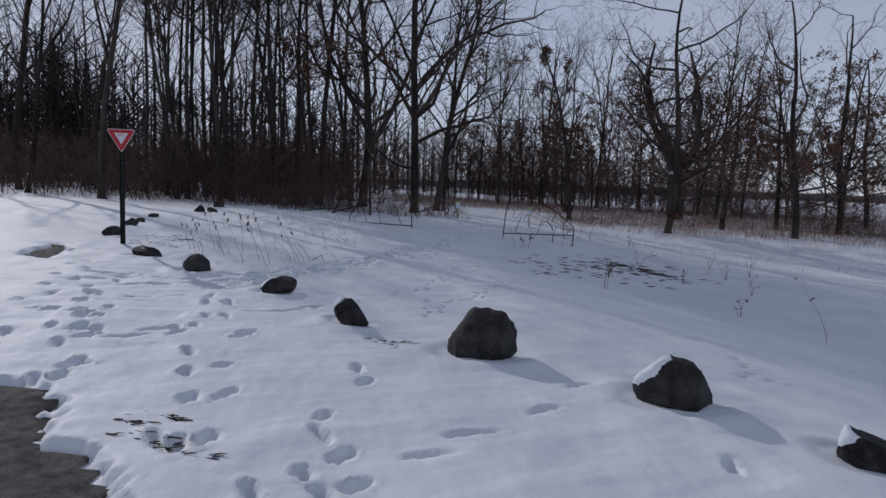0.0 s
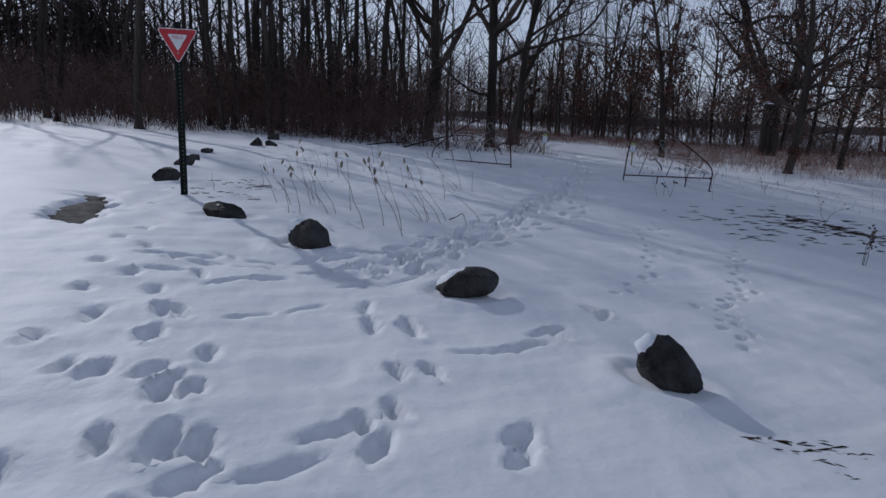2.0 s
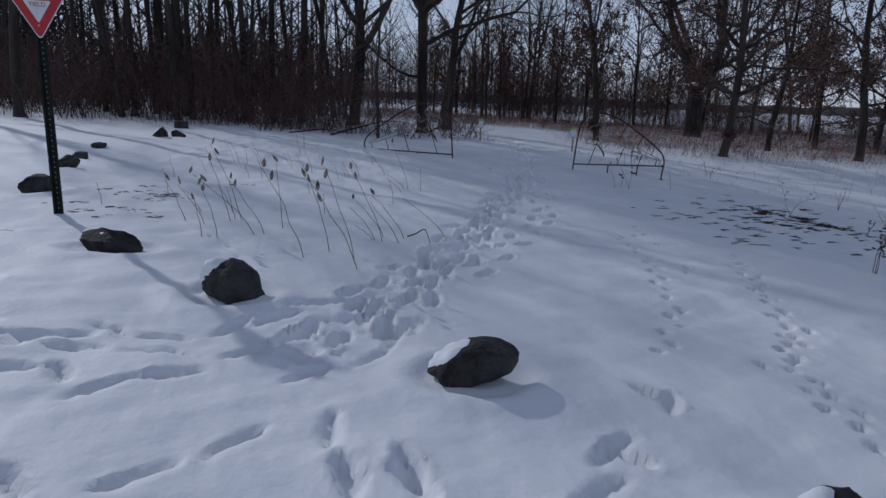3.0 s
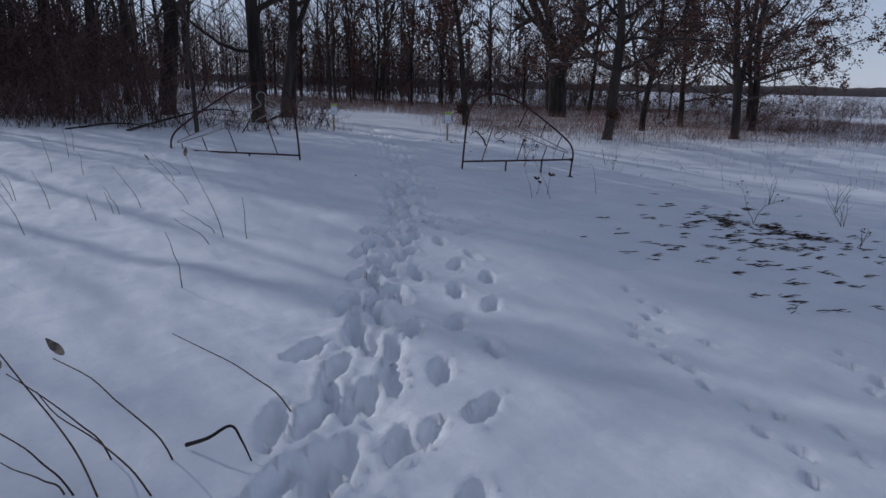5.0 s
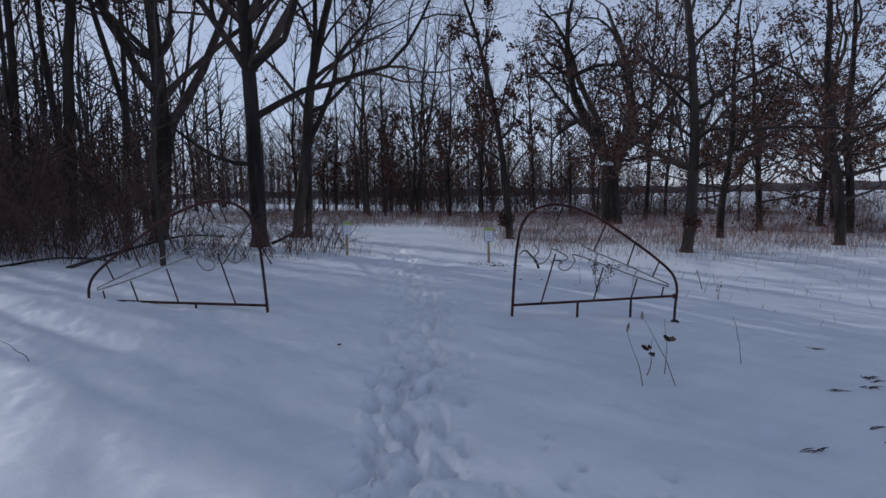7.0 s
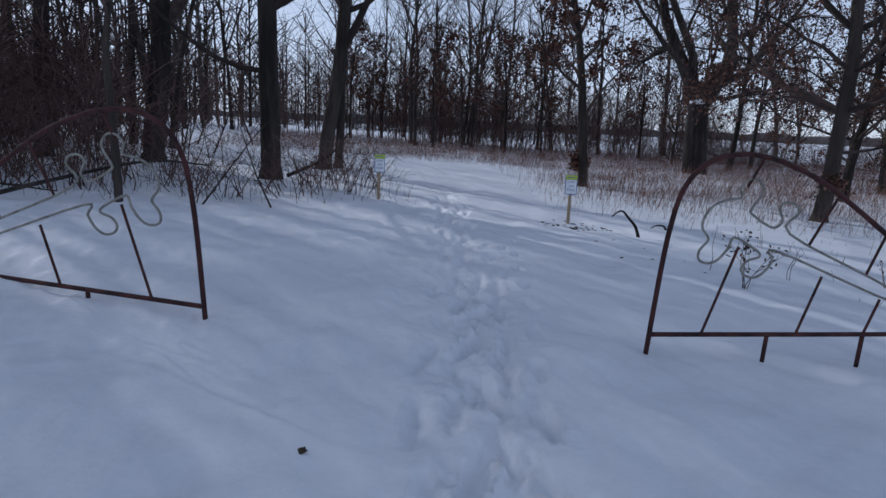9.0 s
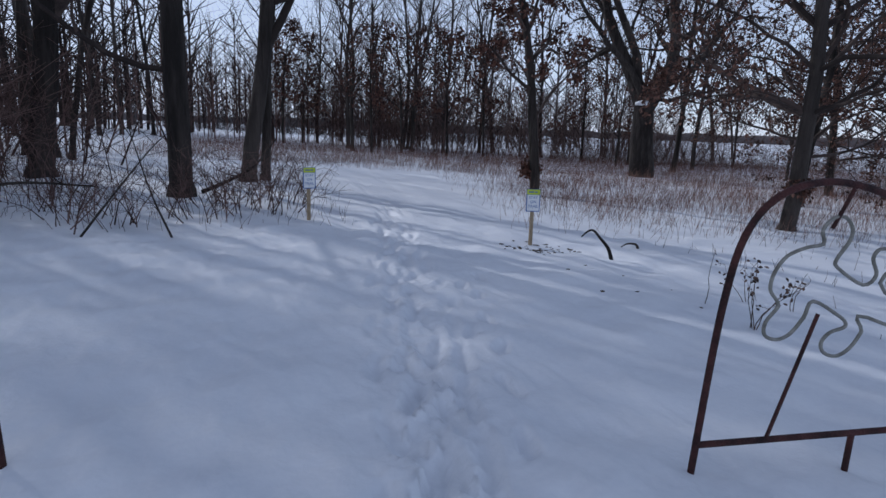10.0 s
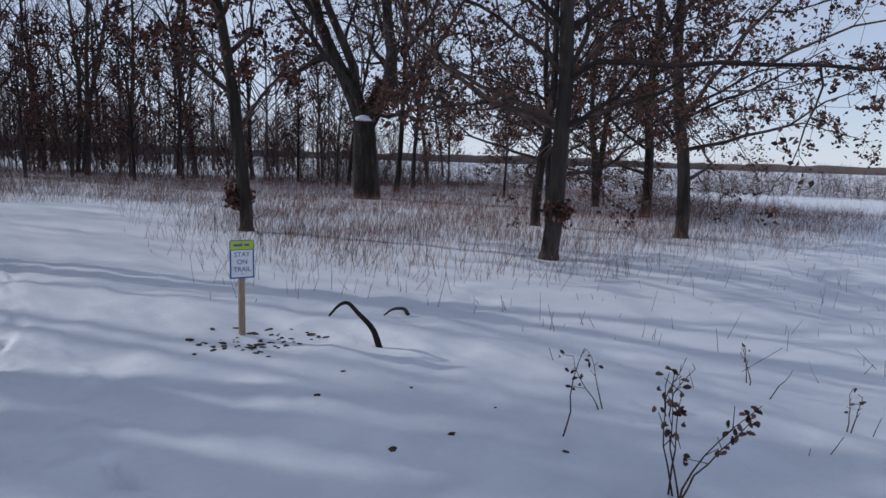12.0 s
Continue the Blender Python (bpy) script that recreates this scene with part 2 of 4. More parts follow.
LONG = [(0.75, 6.48), (0.1, 5.82), (-0.17, 5.4), (1.21, 7.27), (-3.15, 7.46), (-2.26, 9.05), (-1.99, 9.25), (-1.81, 9.63), (-2.98, 7.85)]
rng = np.random.RandomState(5)
PRINTS = [(x, y, rng.uniform(0.9, 2.2), rng.uniform(0.10, 0.14), rng.uniform(0.042, 0.055), 0.075) for x, y in SINGLES]          # x, y, heading, half length, half width, depth
PRINTS += [(x, y, rng.uniform(0.3, 0.8), rng.uniform(0.18, 0.24), 0.045, 0.04) for x, y in LONG]
WAY = [(-3.35, 10.6), (-3.25, 10.92), (-2.89, 11.88), (-2.3, 13.41), (-1.67, 15.35), (-1.18, 17.02), (-0.32, 19.51), (-0.21, 20.51), (0.37, 22.24), (0.6, 23.59), (0.84, 24.92), (1.19, 27.05), (1.8, 30.92), (2.39, 34.82)]
for k, (off, pace) in enumerate(((0.0, 0.27), (0.15, 0.33), (-0.14, 0.36))):
    for x, y, h in trail([(a + off, b) for a, b in WAY[1:]], pace, 0.13, 0.09, 20 + k):
        fade = 1.0 if y < 19 else 0.75 if y < 22 else 0.5 if y < 26 else 0.28
        PRINTS.append((x, y, h, 0.17 if y < 19 else 0.25, 0.050 if y < 19 else 0.056, 0.10 * fade))
WAY_2 = [(-2.34, 12.35), (-1.62, 13.88), (-1.21, 14.63), (-0.57, 16.44), (-0.1, 18.51), (0.06, 20.11), (0.63, 21.9), (0.79, 23.16), (1.38, 25.37), (2.17, 28.42)]
for x, y, h in trail(WAY_2, 0.36, 0.12, 0.06, 31):
    PRINTS.append((x, y, h, 0.15, 0.05, 0.09 if y < 19 else 0.055))
# long dragging steps that come in from the road
DRAGS = [[(-5.1, 10.55), (-4.54, 10.77), (-3.91, 10.67)], [(-4.38, 9.95), (-4.05, 10.19), (-3.7, 10.47), (-3.45, 10.78)], [(-3.84, 10.98), (-3.48, 11.46), (-3.11, 11.83)], [(-3.85, 9.23), (-3.69, 9.54)], [(-4.84, 10.09), (-4.42, 10.18)], [(-3.55, 9.61), (-3.35, 10.0)], [(-4.62, 10.49), (-3.89, 10.6)], [(-3.07, 9.67), (-3.03, 10.04)], [(-3.3, 10.37), (-2.99, 10.67), (-2.6, 11.38)]]
for k, line in enumerate(DRAGS):
    for x, y, h in trail(line, 0.26, 0.05, 0.06, 60 + k):
        PRINTS.append((x, y, h, 0.17, 0.036, 0.04))
for k, line in enumerate(([(-3.1, 6.1), (-3.7, 8.0), (-4.4, 9.1), (-5.0, 11.0)], [(-4.2, 6.8), (-5.0, 9.4), (-6.0, 12.0)])):
    for x, y, h in trail(line, 0.42, 0.13, 0.07, 40 + k):
        PRINTS.append((x, y, h, 0.12, 0.045, 0.06))
# small animal tracks
PAWS = [[(-0.25, 9.97), (-0.08, 10.41), (-0.24, 10.81), (0.5, 11.74), (0.7, 12.38), (1.24, 13.73), (1.43, 14.59)], [(-1.04, 10.94), (-0.62, 11.65), (-0.41, 12.13), (0.04, 13.74), (0.22, 15.5)], [(0.31, 13.39), (0.35, 13.63), (0.34, 13.87), (0.33, 14.15)], [(0.64, 14.79), (0.41, 15.14), (0.72, 15.76), (0.74, 16.31)], [(0.96, 18.09), (1.12, 18.85), (0.59, 18.7), (0.66, 19.88)], [(-0.25, 9.86), (-0.38, 10.21), (0.45, 11.79), (1.5, 14.81)], [(3.79, 8.37), (3.32, 8.45), (4.14, 10.36)]]
for k, line in enumerate(PAWS):
    for x, y, h in trail(line, 0.21, 0.05, 0.05, 50 + k):
        PRINTS.append((x, y, h, 0.05, 0.034, 0.05))

# boulders: place, width, depth, height, turn, with the weather side's snow
BOULDERS = [(3.12, 6.12, 0.56, 0.48, 0.27, 20, 1), (1.98, 7.0, 0.78, 0.58, 0.44, -12, 2), (0.3, 8.05, 0.8, 0.6, 0.52, 8, 3), (-1.2, 8.86, 0.43, 0.42, 0.3, 30, 4), (-2.41, 10.3, 0.52, 0.4, 0.25, 10, 5), (-4.05, 11.58, 0.52, 0.46, 0.3, -20, 6), (-5.34, 12.72, 0.68, 0.33, 0.2, -8, 7), (-7.33, 15.4, 0.5, 0.43, 0.22, 14, 8), (-7.98, 17.5, 0.42, 0.38, 0.18, 40, 9), (-8.43, 19.05, 0.32, 0.3, 0.15, 0, 10), (-8.95, 21.0, 0.42, 0.36, 0.14, 25, 11), (-8.88, 24.6, 0.46, 0.42, 0.28, 60, 12), (-8.5, 24.7, 0.4, 0.36, 0.2, 10, 13)]


def bare(x, y):
    """How far the snow has worn off the road, 0 to 1."""
    ragged = waves(x, y, 71, 1.1, 5)
    edge = np.minimum((2.85 - x - y) * 0.7, 5.9 - y) + 0.16 * ragged + 0.07 * waves(x, y, 72, 0.3, 3)
    edge = edge + np.clip((-4.2 - x) / 2, 0, 1) * 0.8 * waves(x, y, 74, 2.6, 3)
    far = (9.0 - np.hypot((x + 4.5) * 0.85 + (y + 3) * 0.3, (y + 3) * 0.75 - (x + 4.5) * 0.2)) * 0.5 + 0.5 * waves(x, y, 73, 3.0, 3) + 0.2 * ragged
    patch = (0.85 - np.hypot((x + 6.95 + 0.4 * (y - 12.4)) / 0.42, (y - 12.4) / 1.25)) * 0.5 + 0.16 * ragged
    return np.clip(np.maximum(np.minimum(edge, far), patch) / 0.12, 0, 1)


def relief(x, y):
    z = lie(x, y)
    near = np.exp(-np.maximum(0, np.hypot(x, y - 18) - 26) ** 2 / 400)
    z = z + near * (0.028 * waves(x, y, 3, 3.1, 3) + (0.010 + 0.012 * np.clip((y - 18) / 5, 0, 1)) * waves(x, y * 0.55 + 0.4 * x, 4, 0.7, 3))
    drift = waves(0.75 * x + 0.5 * y, (y - 0.6 * x) * 3.2, 9, 2.6, 3)
    z = z + near * 0.012 * drift
    trod = np.zeros_like(x)
    for (ax, ay), (bx, by) in zip(WAY, WAY[1:]):
        m = (y > ay - 0.7) & (y < by + 0.7) & (np.abs(x - ax) < 3)
        t = np.clip(((x[m] - ax) * (bx - ax) + (y[m] - ay) * (by - ay)) / ((bx - ax) ** 2 + (by - ay) ** 2), 0, 1)
        far = np.hypot(x[m] - ax - (bx - ax) * t, y[m] - ay - (by - ay) * t)
        trod[m] = np.maximum(trod[m], np.exp(-(far / 0.34) ** 2) * (1 if ay < 27 else 0.6))
    m = trod > 0.03
    z[m] += trod[m] * (0.018 * waves(x[m], y[m], 15, 0.34, 4) + 0.012 * waves(x[m], y[m], 16, 0.15, 2) - 0.02)
    for px, py, h, a, b, d in PRINTS:
        m = (np.abs(x - px) < 0.6) & (np.abs(y - py) < 0.6)
        if not m.any():
            continue
        dx, dy = x[m] - px, y[m] - py
        s, t = dx * math.cos(h) + dy * math.sin(h), -dx * math.sin(h) + dy * math.cos(h)
        q = np.sqrt((s / a) ** 2 + (t / b) ** 2) * (1 + 0.20 * waves(x[m], y[m], 81, 0.21, 3))
        lip = 0.16 * d * np.exp(-((q - 1.45) / 0.25) ** 2) * (1 + waves(x[m], y[m], 82, 0.13, 2))
        z[m] = z[m] - d / (1 + np.exp(np.clip((q - 1.0) * 8, -30, 30))) + lip
    for bx, by, w, dd, hh, turn, seed in BOULDERS:
        m = (np.abs(x - bx) < 2) & (np.abs(y - by) < 2)
        if not m.any():
            continue
        q = np.hypot((x[m] - bx) / (w * 0.5), (y[m] - by) / (dd * 0.5))
        lee = np.exp(-(((x[m] - bx) - 0.5 * w) / (0.6 * w)) ** 2 - (((y[m] - by) + 0.3 * w) / (0.5 * w)) ** 2)
        z[m] += 0.03 * np.exp(-((q - 1.6) / 0.5) ** 2) - 0.02 * np.exp(-((q - 1.1) / 0.25) ** 2) + 0.03 * lee
    # two wheel ruts that run up the road
    for side in (-0.8, 0.8):
        mid = -5.2 - 0.42 * (y - 4) - 0.006 * (y - 4) ** 2 + side
        z = z - np.where((y > 3) & (y < 34), 0.035, 0.0) * np.exp(-((x - mid) / 0.16) ** 2) * (0.7 + 0.5 * waves(x, y, 44, 1.3, 2))
    return z - 0.085 * bare(x, y)


def axis(lo, hi, step, far):
    mid = np.arange(lo, hi + step / 2, step)
    grow = step * 1.16 ** np.arange(1, 90)
    out = np.cumsum(grow)
    out = out[out < far]
    return np.concatenate([(lo - out)[::-1], mid, hi + out])


xs, ys = axis(-4.7, 2.5, 0.032, 3000), axis(3.5, 31.0, 0.038, 3000)
xs = np.concatenate([xs[xs < -7.6], np.arange(-7.5, -4.72, 0.06), xs[(xs >= -4.7) & (xs <= 2.5)], np.arange(2.56, 7.5, 0.08), xs[xs > 7.6]])
gx, gy = np.meshgrid(xs, ys)
gz = relief(gx.ravel(), gy.ravel()).reshape(gx.shape)
nx = len(xs)
i, j = np.meshgrid(np.arange(len(ys) - 1), np.arange(nx - 1), indexing="ij")
quad = np.stack([i * nx + j, i * nx + j + 1, (i + 1) * nx + j + 1, (i + 1) * nx + j], -1).reshape(-1, 4)
ground = new("ground", mesh_np("ground", np.stack([gx, gy, gz], -1).reshape(-1, 3), quad, SNOW))
tagged(ground, "wind-packed white snow with boot prints and animal tracks", "snow", kind="structure")


def level(x, y):
    """Height of the snow at one place, as built."""
    i, j = int(np.clip(np.searchsorted(ys, y) - 1, 0, len(ys) - 2)), int(np.clip(np.searchsorted(xs, x) - 1, 0, nx - 2))
    u, v = (x - xs[j]) / (xs[j + 1] - xs[j]), (y - ys[i]) / (ys[i + 1] - ys[i])
    return float((gz[i, j] * (1 - u) + gz[i, j + 1] * u) * (1 - v) + (gz[i + 1, j] * (1 - u) + gz[i + 1, j + 1] * u) * v)


rx, ry = np.meshgrid(np.arange(-18, 9.0, 0.16), np.arange(-20, 14.5, 0.16))
rz = lie(rx, ry) - 0.045 - 0.3 * (bare(rx, ry) <= 0) + 0.006 * waves(rx, ry, 8, 0.4, 3)
n = rx.shape[1]
i, j = np.meshgrid(np.arange(rx.shape[0] - 1), np.arange(n - 1), indexing="ij")
road = new("road", mesh_np("road", np.stack([rx, ry, rz], -1).reshape(-1, 3), np.stack([i * n + j, i * n + j + 1, (i + 1) * n + j + 1, (i + 1) * n + j], -1).reshape(-1, 4), ASPHALT))
tagged(road, "worn grey asphalt showing through thin snow", "road", kind="structure")


def unit(v):
    return v / (np.linalg.norm(v) + 1e-9)


# ---- boulders ----
LEAN = {1: 0.2, 2: -0.35, 4: -0.15, 5: 0.22, 6: -0.2, 7: -0.3, 9: 0.3}          # how far the crest stands to one side


def boulder(x, y, w, d, h, turn, seed):
    bm = bmesh.new()
    bmesh.ops.create_icosphere(bm, subdivisions=4, radius=0.5)
    off = Vector((seed * 3.7, seed * 1.3, 0))
    r = np.random.RandomState(seed)
    planes = [(Vector(unit(r.normal(0, 1, 3) * np.array([1, 1, 0.8]))), r.uniform(0.28, 0.42) if seed != 3 else r.uniform(0.37, 0.45)) for _ in range(13)]
    for v in bm.verts:
        p = v.co.copy()
        n = noise.noise(p * 1.7 + off) * 0.30 + noise.noise(p * 4.0 + off) * 0.10 + noise.noise(p * 11.0 + off) * 0.025
        v.co = p * (1 + n)
        for normal, reach in planes:
            v.co -= normal * max(0.0, v.co.dot(normal) - reach) * 0.92
        v.co.z = v.co.z * (1.0 if v.co.z < 0 else 1.25) + 0.05 * noise.noise(p * 2.2 - off)
    bmesh.ops.smooth_vert(bm, verts=bm.verts, factor=0.1, use_axis_x=True, use_axis_y=True, use_axis_z=True)
    for v in bm.verts:
        v.co += v.co * (0.05 * noise.noise(v.co * 9 + off) + 0.03 * noise.noise(v.co * 23 + off))
    for v in bm.verts:
        v.co.x += LEAN.get(seed, 0.0) * v.co.z
    bmesh.ops.scale(bm, vec=(w, d, h * 1.25), verts=bm.verts)
    bm.normal_update()
    side = Vector((-0.6, 0.1, 0.65))
    side.rotate(Euler((0, 0, -radians(turn))))
    side.normalize()
    cap = bm.copy()
    keep = {}
    for v in cap.verts:
        g = (0.5 * v.normal.dot(side) + 0.5 * (v.co - Vector((0, 0, -0.1 * h))).normalized().dot(side)) + 0.10 * noise.noise(v.co * 4 + off)
        keep[v.index] = g
    for v, src in zip(cap.verts, list(bm.verts)):
        s = max(0.0, min(1.0, (keep[v.index] - 0.80) / 0.16))
        v.co = src.co + src.normal * (0.06 * s * min(1.0, h * 2) - 0.006)
    gone = [f for f in cap.faces if max(keep[v.index] for v in f.verts) < 0.785]
    bmesh.ops.delete(cap, geom=gone, context="FACES")
    base = thing("boulder", BOULDER_LABEL[seed % 3], "boulder", "row of boulders beside the road", at=(x, y, level(x, y) + h * 0.22), turn=turn)
    part("stone", from_bm("stone", bm, ROCK), base)
    if len(cap.faces) > 4 and seed != 3:
        part("snow_cap", from_bm("snow_cap", cap, SNOW), base, "patch of blown snow clinging to the stone")
    else:
        cap.free()
    return base


BOULDER_LABEL = ["dark grey granite boulder half sunk in snow", "rough dark boulder with snow on its windward side", "rounded charcoal boulder standing in drifted snow"]
for b in BOULDERS:
    boulder(*b)


# ---- yield sign ----
def plate(points, thick, mat, name, y=0.0):
    """A flat plate in the x-z plane, facing -y, with its front at y."""
    bm = bmesh.new()
    vs = [bm.verts.new((px, y, pz)) for px, pz in points]
    f = bm.faces.new(vs)
    bm.normal_update()
    if f.normal.y > 0:
        f.normal_flip()
    ext = bmesh.ops.extrude_face_region(bm, geom=[f])
    bmesh.ops.translate(bm, vec=(0, thick, 0), verts=[g for g in ext["geom"] if isinstance(g, bmesh.types.BMVert)])
    bmesh.ops.recalc_face_normals(bm, faces=bm.faces)
    return from_bm(name, bm, mat, smooth=False)


def lettering(text, size, mat, name):
    cu = bpy.data.curves.new(name, "FONT")
    cu.body, cu.size, cu.align_x, cu.align_y, cu.extrude = text, size, "CENTER", "CENTER", 0.0006
    tmp = new(name + "_source", cu)
    me = bpy.data.meshes.new_from_object(tmp.evaluated_get(bpy.context.evaluated_depsgraph_get()))
    bpy.data.objects.remove(tmp)
    me.materials.clear()
    me.materials.append(mat)
    me.transform(pose(0, 0, 0, 90, 0, 0))
    return me


def rounded_triangle(side, radius, steps=6):
    """Corners of a triangle on its tip, its middle at the origin."""
    out = []
    big = side / math.sqrt(3)
    for a in (-90, 30, 150):
        cx, cz = math.cos(radians(a)) * (big - 2 * radius), math.sin(radians(a)) * (big - 2 * radius)
        for s in range(steps + 1):
            t = radians(a - 60 + 120 * s / steps)
            out.append((cx + math.cos(t) * radius, cz + math.sin(t) * radius))
    return out


SIGN_AT = (-6.43, 14.02)
yield_sign = thing("yield_sign", "red and white yield sign on a dark steel channel post", "road sign", at=(*SIGN_AT, level(*SIGN_AT)), turn=14)
bm = block(0.062, 0.006, 2.75, (0, 0.030, 0.95), 0.002)
for sx in (-1, 1):
    other = block(0.006, 0.032, 2.75, (sx * 0.029, 0.016, 0.95), 0.002)
    tmp = bpy.data.meshes.new("flange")
    other.to_mesh(tmp)
    other.free()
    bm.from_mesh(tmp)
    flange = block(0.020, 0.005, 2.75, (sx * 0.038, 0.002, 0.95), 0.002)
    flange.to_mesh(tmp)
    flange.free()
    bm.from_mesh(tmp)
post = part("post", from_bm("post", bm, STEEL, False), yield_sign, "dark green steel channel post")
for k in range(34):
    z = 0.06 + k * 0.055
    part("post_hole", mesh_np("post_hole", [(math.cos(a) * 0.007, 0.0265, z + math.sin(a) * 0.007) for a in np.arange(8) / 8 * 2 * np.pi], [tuple(range(8))], ZINC, False), post)
TIP, SIDE = 2.08, 0.53          # middle of the plate above the snow, and its side
sign_face = part("sign_plate", plate([(px, pz + TIP) for px, pz in rounded_triangle(SIDE, 0.028)], 0.004, SIGN_WHITE, "sign_plate", -0.012), yield_sign, "triangular plate with a white rim")
part("red_field", plate([(px, pz + TIP) for px, pz in rounded_triangle(SIDE - 0.03, 0.023)], 0.002, SIGN_RED, "red_field", -0.0145), sign_face, "retroreflective red border")
part("white_field", plate([(px, pz + TIP + 0.006) for px, pz in rounded_triangle(SIDE * 0.47, 0.01)], 0.002, SIGN_WHITE, "white_field", -0.0175), sign_face, "white inner triangle")
word = part("lettering", lettering("YIELD", 0.058, SIGN_RED, "lettering"), sign_face, "red word YIELD")
word.location = (0, -0.0195, TIP + 0.038)
for z in (TIP - 0.16, TIP + 0.14):
    bm = bmesh.new()
    bmesh.ops.create_cone(bm, cap_ends=True, segments=6, radius1=0.011, radius2=0.011, depth=0.012, matrix=pose(0, -0.021, z, 90))
    part("bolt", from_bm("bolt", bm, ALU, False), yield_sign)


# ---- the pair of pipe gates with a key in each ----
def gate(inner, hinge, label, sunk=0.02):
    run = math.hypot(hinge[0] - inner[0], hinge[1] - inner[1])
    base = thing("pipe_gate", label, "gate", "pair of gates across the trail", at=(*inner, level(*inner) - sunk), turn=math.degrees(math.atan2(hinge[1] - inner[1], hinge[0] - inner[0])))
    k = run / 620

    def P(x, y):
        return ((x - 240) * k, 0.0, (515 - y) / 290)

    def bar(name, pts, r, mat, label="", y=0.0):
        v, f = pipe([(a, b + y, c) for a, b, c in pts], r)
        return part(name, mesh_np(name, v, f, mat), base, label)

    bar("arched_frame", smooth_line([P(238, 560), P(240, 515), P(252, 330), P(262, 230), P(276, 160), P(302, 112), P(340, 84), P(390, 73), P(440, 78), P(490, 94), P(560, 128), P(640, 185), P(740, 262), P(810, 322), P(848, 362), P(866, 398), P(872, 440), P(866, 500), P(862, 570)], 5), 0.019, RUST, "rusted bent pipe frame")
    bar("bottom_rail", [P(246, 465), P(560, 463), P(866, 460)], 0.018, RUST)
    for a, b in (((348, 463), (402, 268)), ((545, 462), (582, 330)), ((690, 461), (714, 380)), ((810, 460), (818, 420)), ((405, 140), (432, 78)), ((545, 262), (594, 150)), ((675, 325), (704, 236)), ((775, 375), (800, 314))):
        bar("picket", [P(*a), P(*b)], 0.0105, RUST)
    for x in (485, 690):
        bar("leg", [P(x, 463), P(x - 4, 575)], 0.017, RUST)
    bar("hinge_pin", [P(862, 470), P(862, 452)], 0.026, RUST)

    def Q(x, y):
        return (340 + (x - 330) * 0.625, 303 + (y - 610) * 0.52)
    bow = [(555, 558), (545, 600), (522, 648), (490, 672), (457, 660), (447, 630), (465, 600), (498, 586), (500, 570), (478, 548), (412, 505), (395, 552), (366, 600), (335, 615), (306, 600), (305, 562), (328, 522), (324, 500), (306, 468), (311, 420), (336, 374), (380, 350), (418, 340), (412, 302), (434, 268), (464, 266), (484, 300), (479, 336), (455, 385), (462, 410), (530, 460), (560, 432), (546, 384), (560, 356), (596, 362), (609, 398), (590, 485)]
    line = [P(838, 420), P(700, 369)] + [P(*Q(*q)) for q in bow] + [P(690, 333), P(838, 410)]
    v, f = pipe(smooth_line(line, 4), 0.0095, 8, True)
    part("key_outline", mesh_np("key_outline", v, f, ZINC), base, "grey bent-rod outline of a key")
    bm = bmesh.new()
    bmesh.ops.create_cone(bm, cap_ends=True, segments=20, radius1=0.07, radius2=0.055, depth=0.05)
    bmesh.ops.bevel(bm, geom=bm.edges[:], offset=0.008, segments=2, affect="EDGES")
    foot = part("foot", from_bm("foot", bm, RUBBER), base, "black hinge foot")
    foot.location = (run * 1.0, -0.03, level(*hinge) - level(*inner) + 0.03)
    return base


gate((1.98, 23.88), (4.38, 23.74), "rusty pipe gate leaf with a key outline, standing open in snow")
gate((-1.22, 24.25), (-3.58, 25.42), "rusty swung-open pipe gate leaf with a key outline, in snow", 0.085)


# ---- trail signs ----
def trail_sign(x, y, turn):
    base = thing("trail_sign", "small white and lime trail sign on a wooden post in snow", "trail sign", "pair of trail signs", at=(x, y, level(x, y)), turn=turn)
    post = part("post", from_bm("post", block(0.05, 0.05, 1.1, (0, 0.03, 0.22), 0.006), WOOD), base, "pale weathered wooden post")
    panel = part("panel", plate([(a, b) for a, b in ((-0.115, 0.46), (0.115, 0.46), (0.12, 0.47), (0.12, 0.835), (0.11, 0.845), (-0.11, 0.845), (-0.12, 0.835), (-0.12, 0.47))], 0.004, SIGN_BLUE, "panel", 0.0), base, "blue-edged sign panel")
    panel.scale, panel.location = (0.87, 1, 0.87), (0, 0, 0.845 * 0.13)
    part("white_field", plate([(-0.105, 0.475), (0.105, 0.475), (0.105, 0.745), (-0.105, 0.745)], 0.002, SIGN_WHITE, "white_field", -0.003), panel, "white field")
    part("lime_band", plate([(-0.112, 0.752), (0.112, 0.752), (0.112, 0.838), (-0.112, 0.838)], 0.002, SIGN_LIME, "lime_band", -0.003), panel, "lime heading band")
    for word, z in (("STAY", 0.70), ("ON", 0.625), ("TRAIL", 0.55)):
        t = part("lettering", lettering(word, 0.066, SIGN_BLUE, "lettering"), panel, "blue capitals")
        t.location = (0, -0.0045, z)
    for sx, w in ((-0.04, 0.09), (0.045, 0.05)):
        part("heading_bar", plate([(sx - w / 2, 0.785), (sx + w / 2, 0.785), (sx + w / 2, 0.805), (sx - w / 2, 0.805)], 0.001, SIGN_BLUE, "heading_bar", -0.0042), panel)
    for z in (0.55, 0.82):
        bm = bmesh.new()
        bmesh.ops.create_uvsphere(bm, u_segments=8, v_segments=5, radius=0.007, matrix=pose(0, -0.004, z))
        part("screw", from_bm("screw", bm, ALU), base)


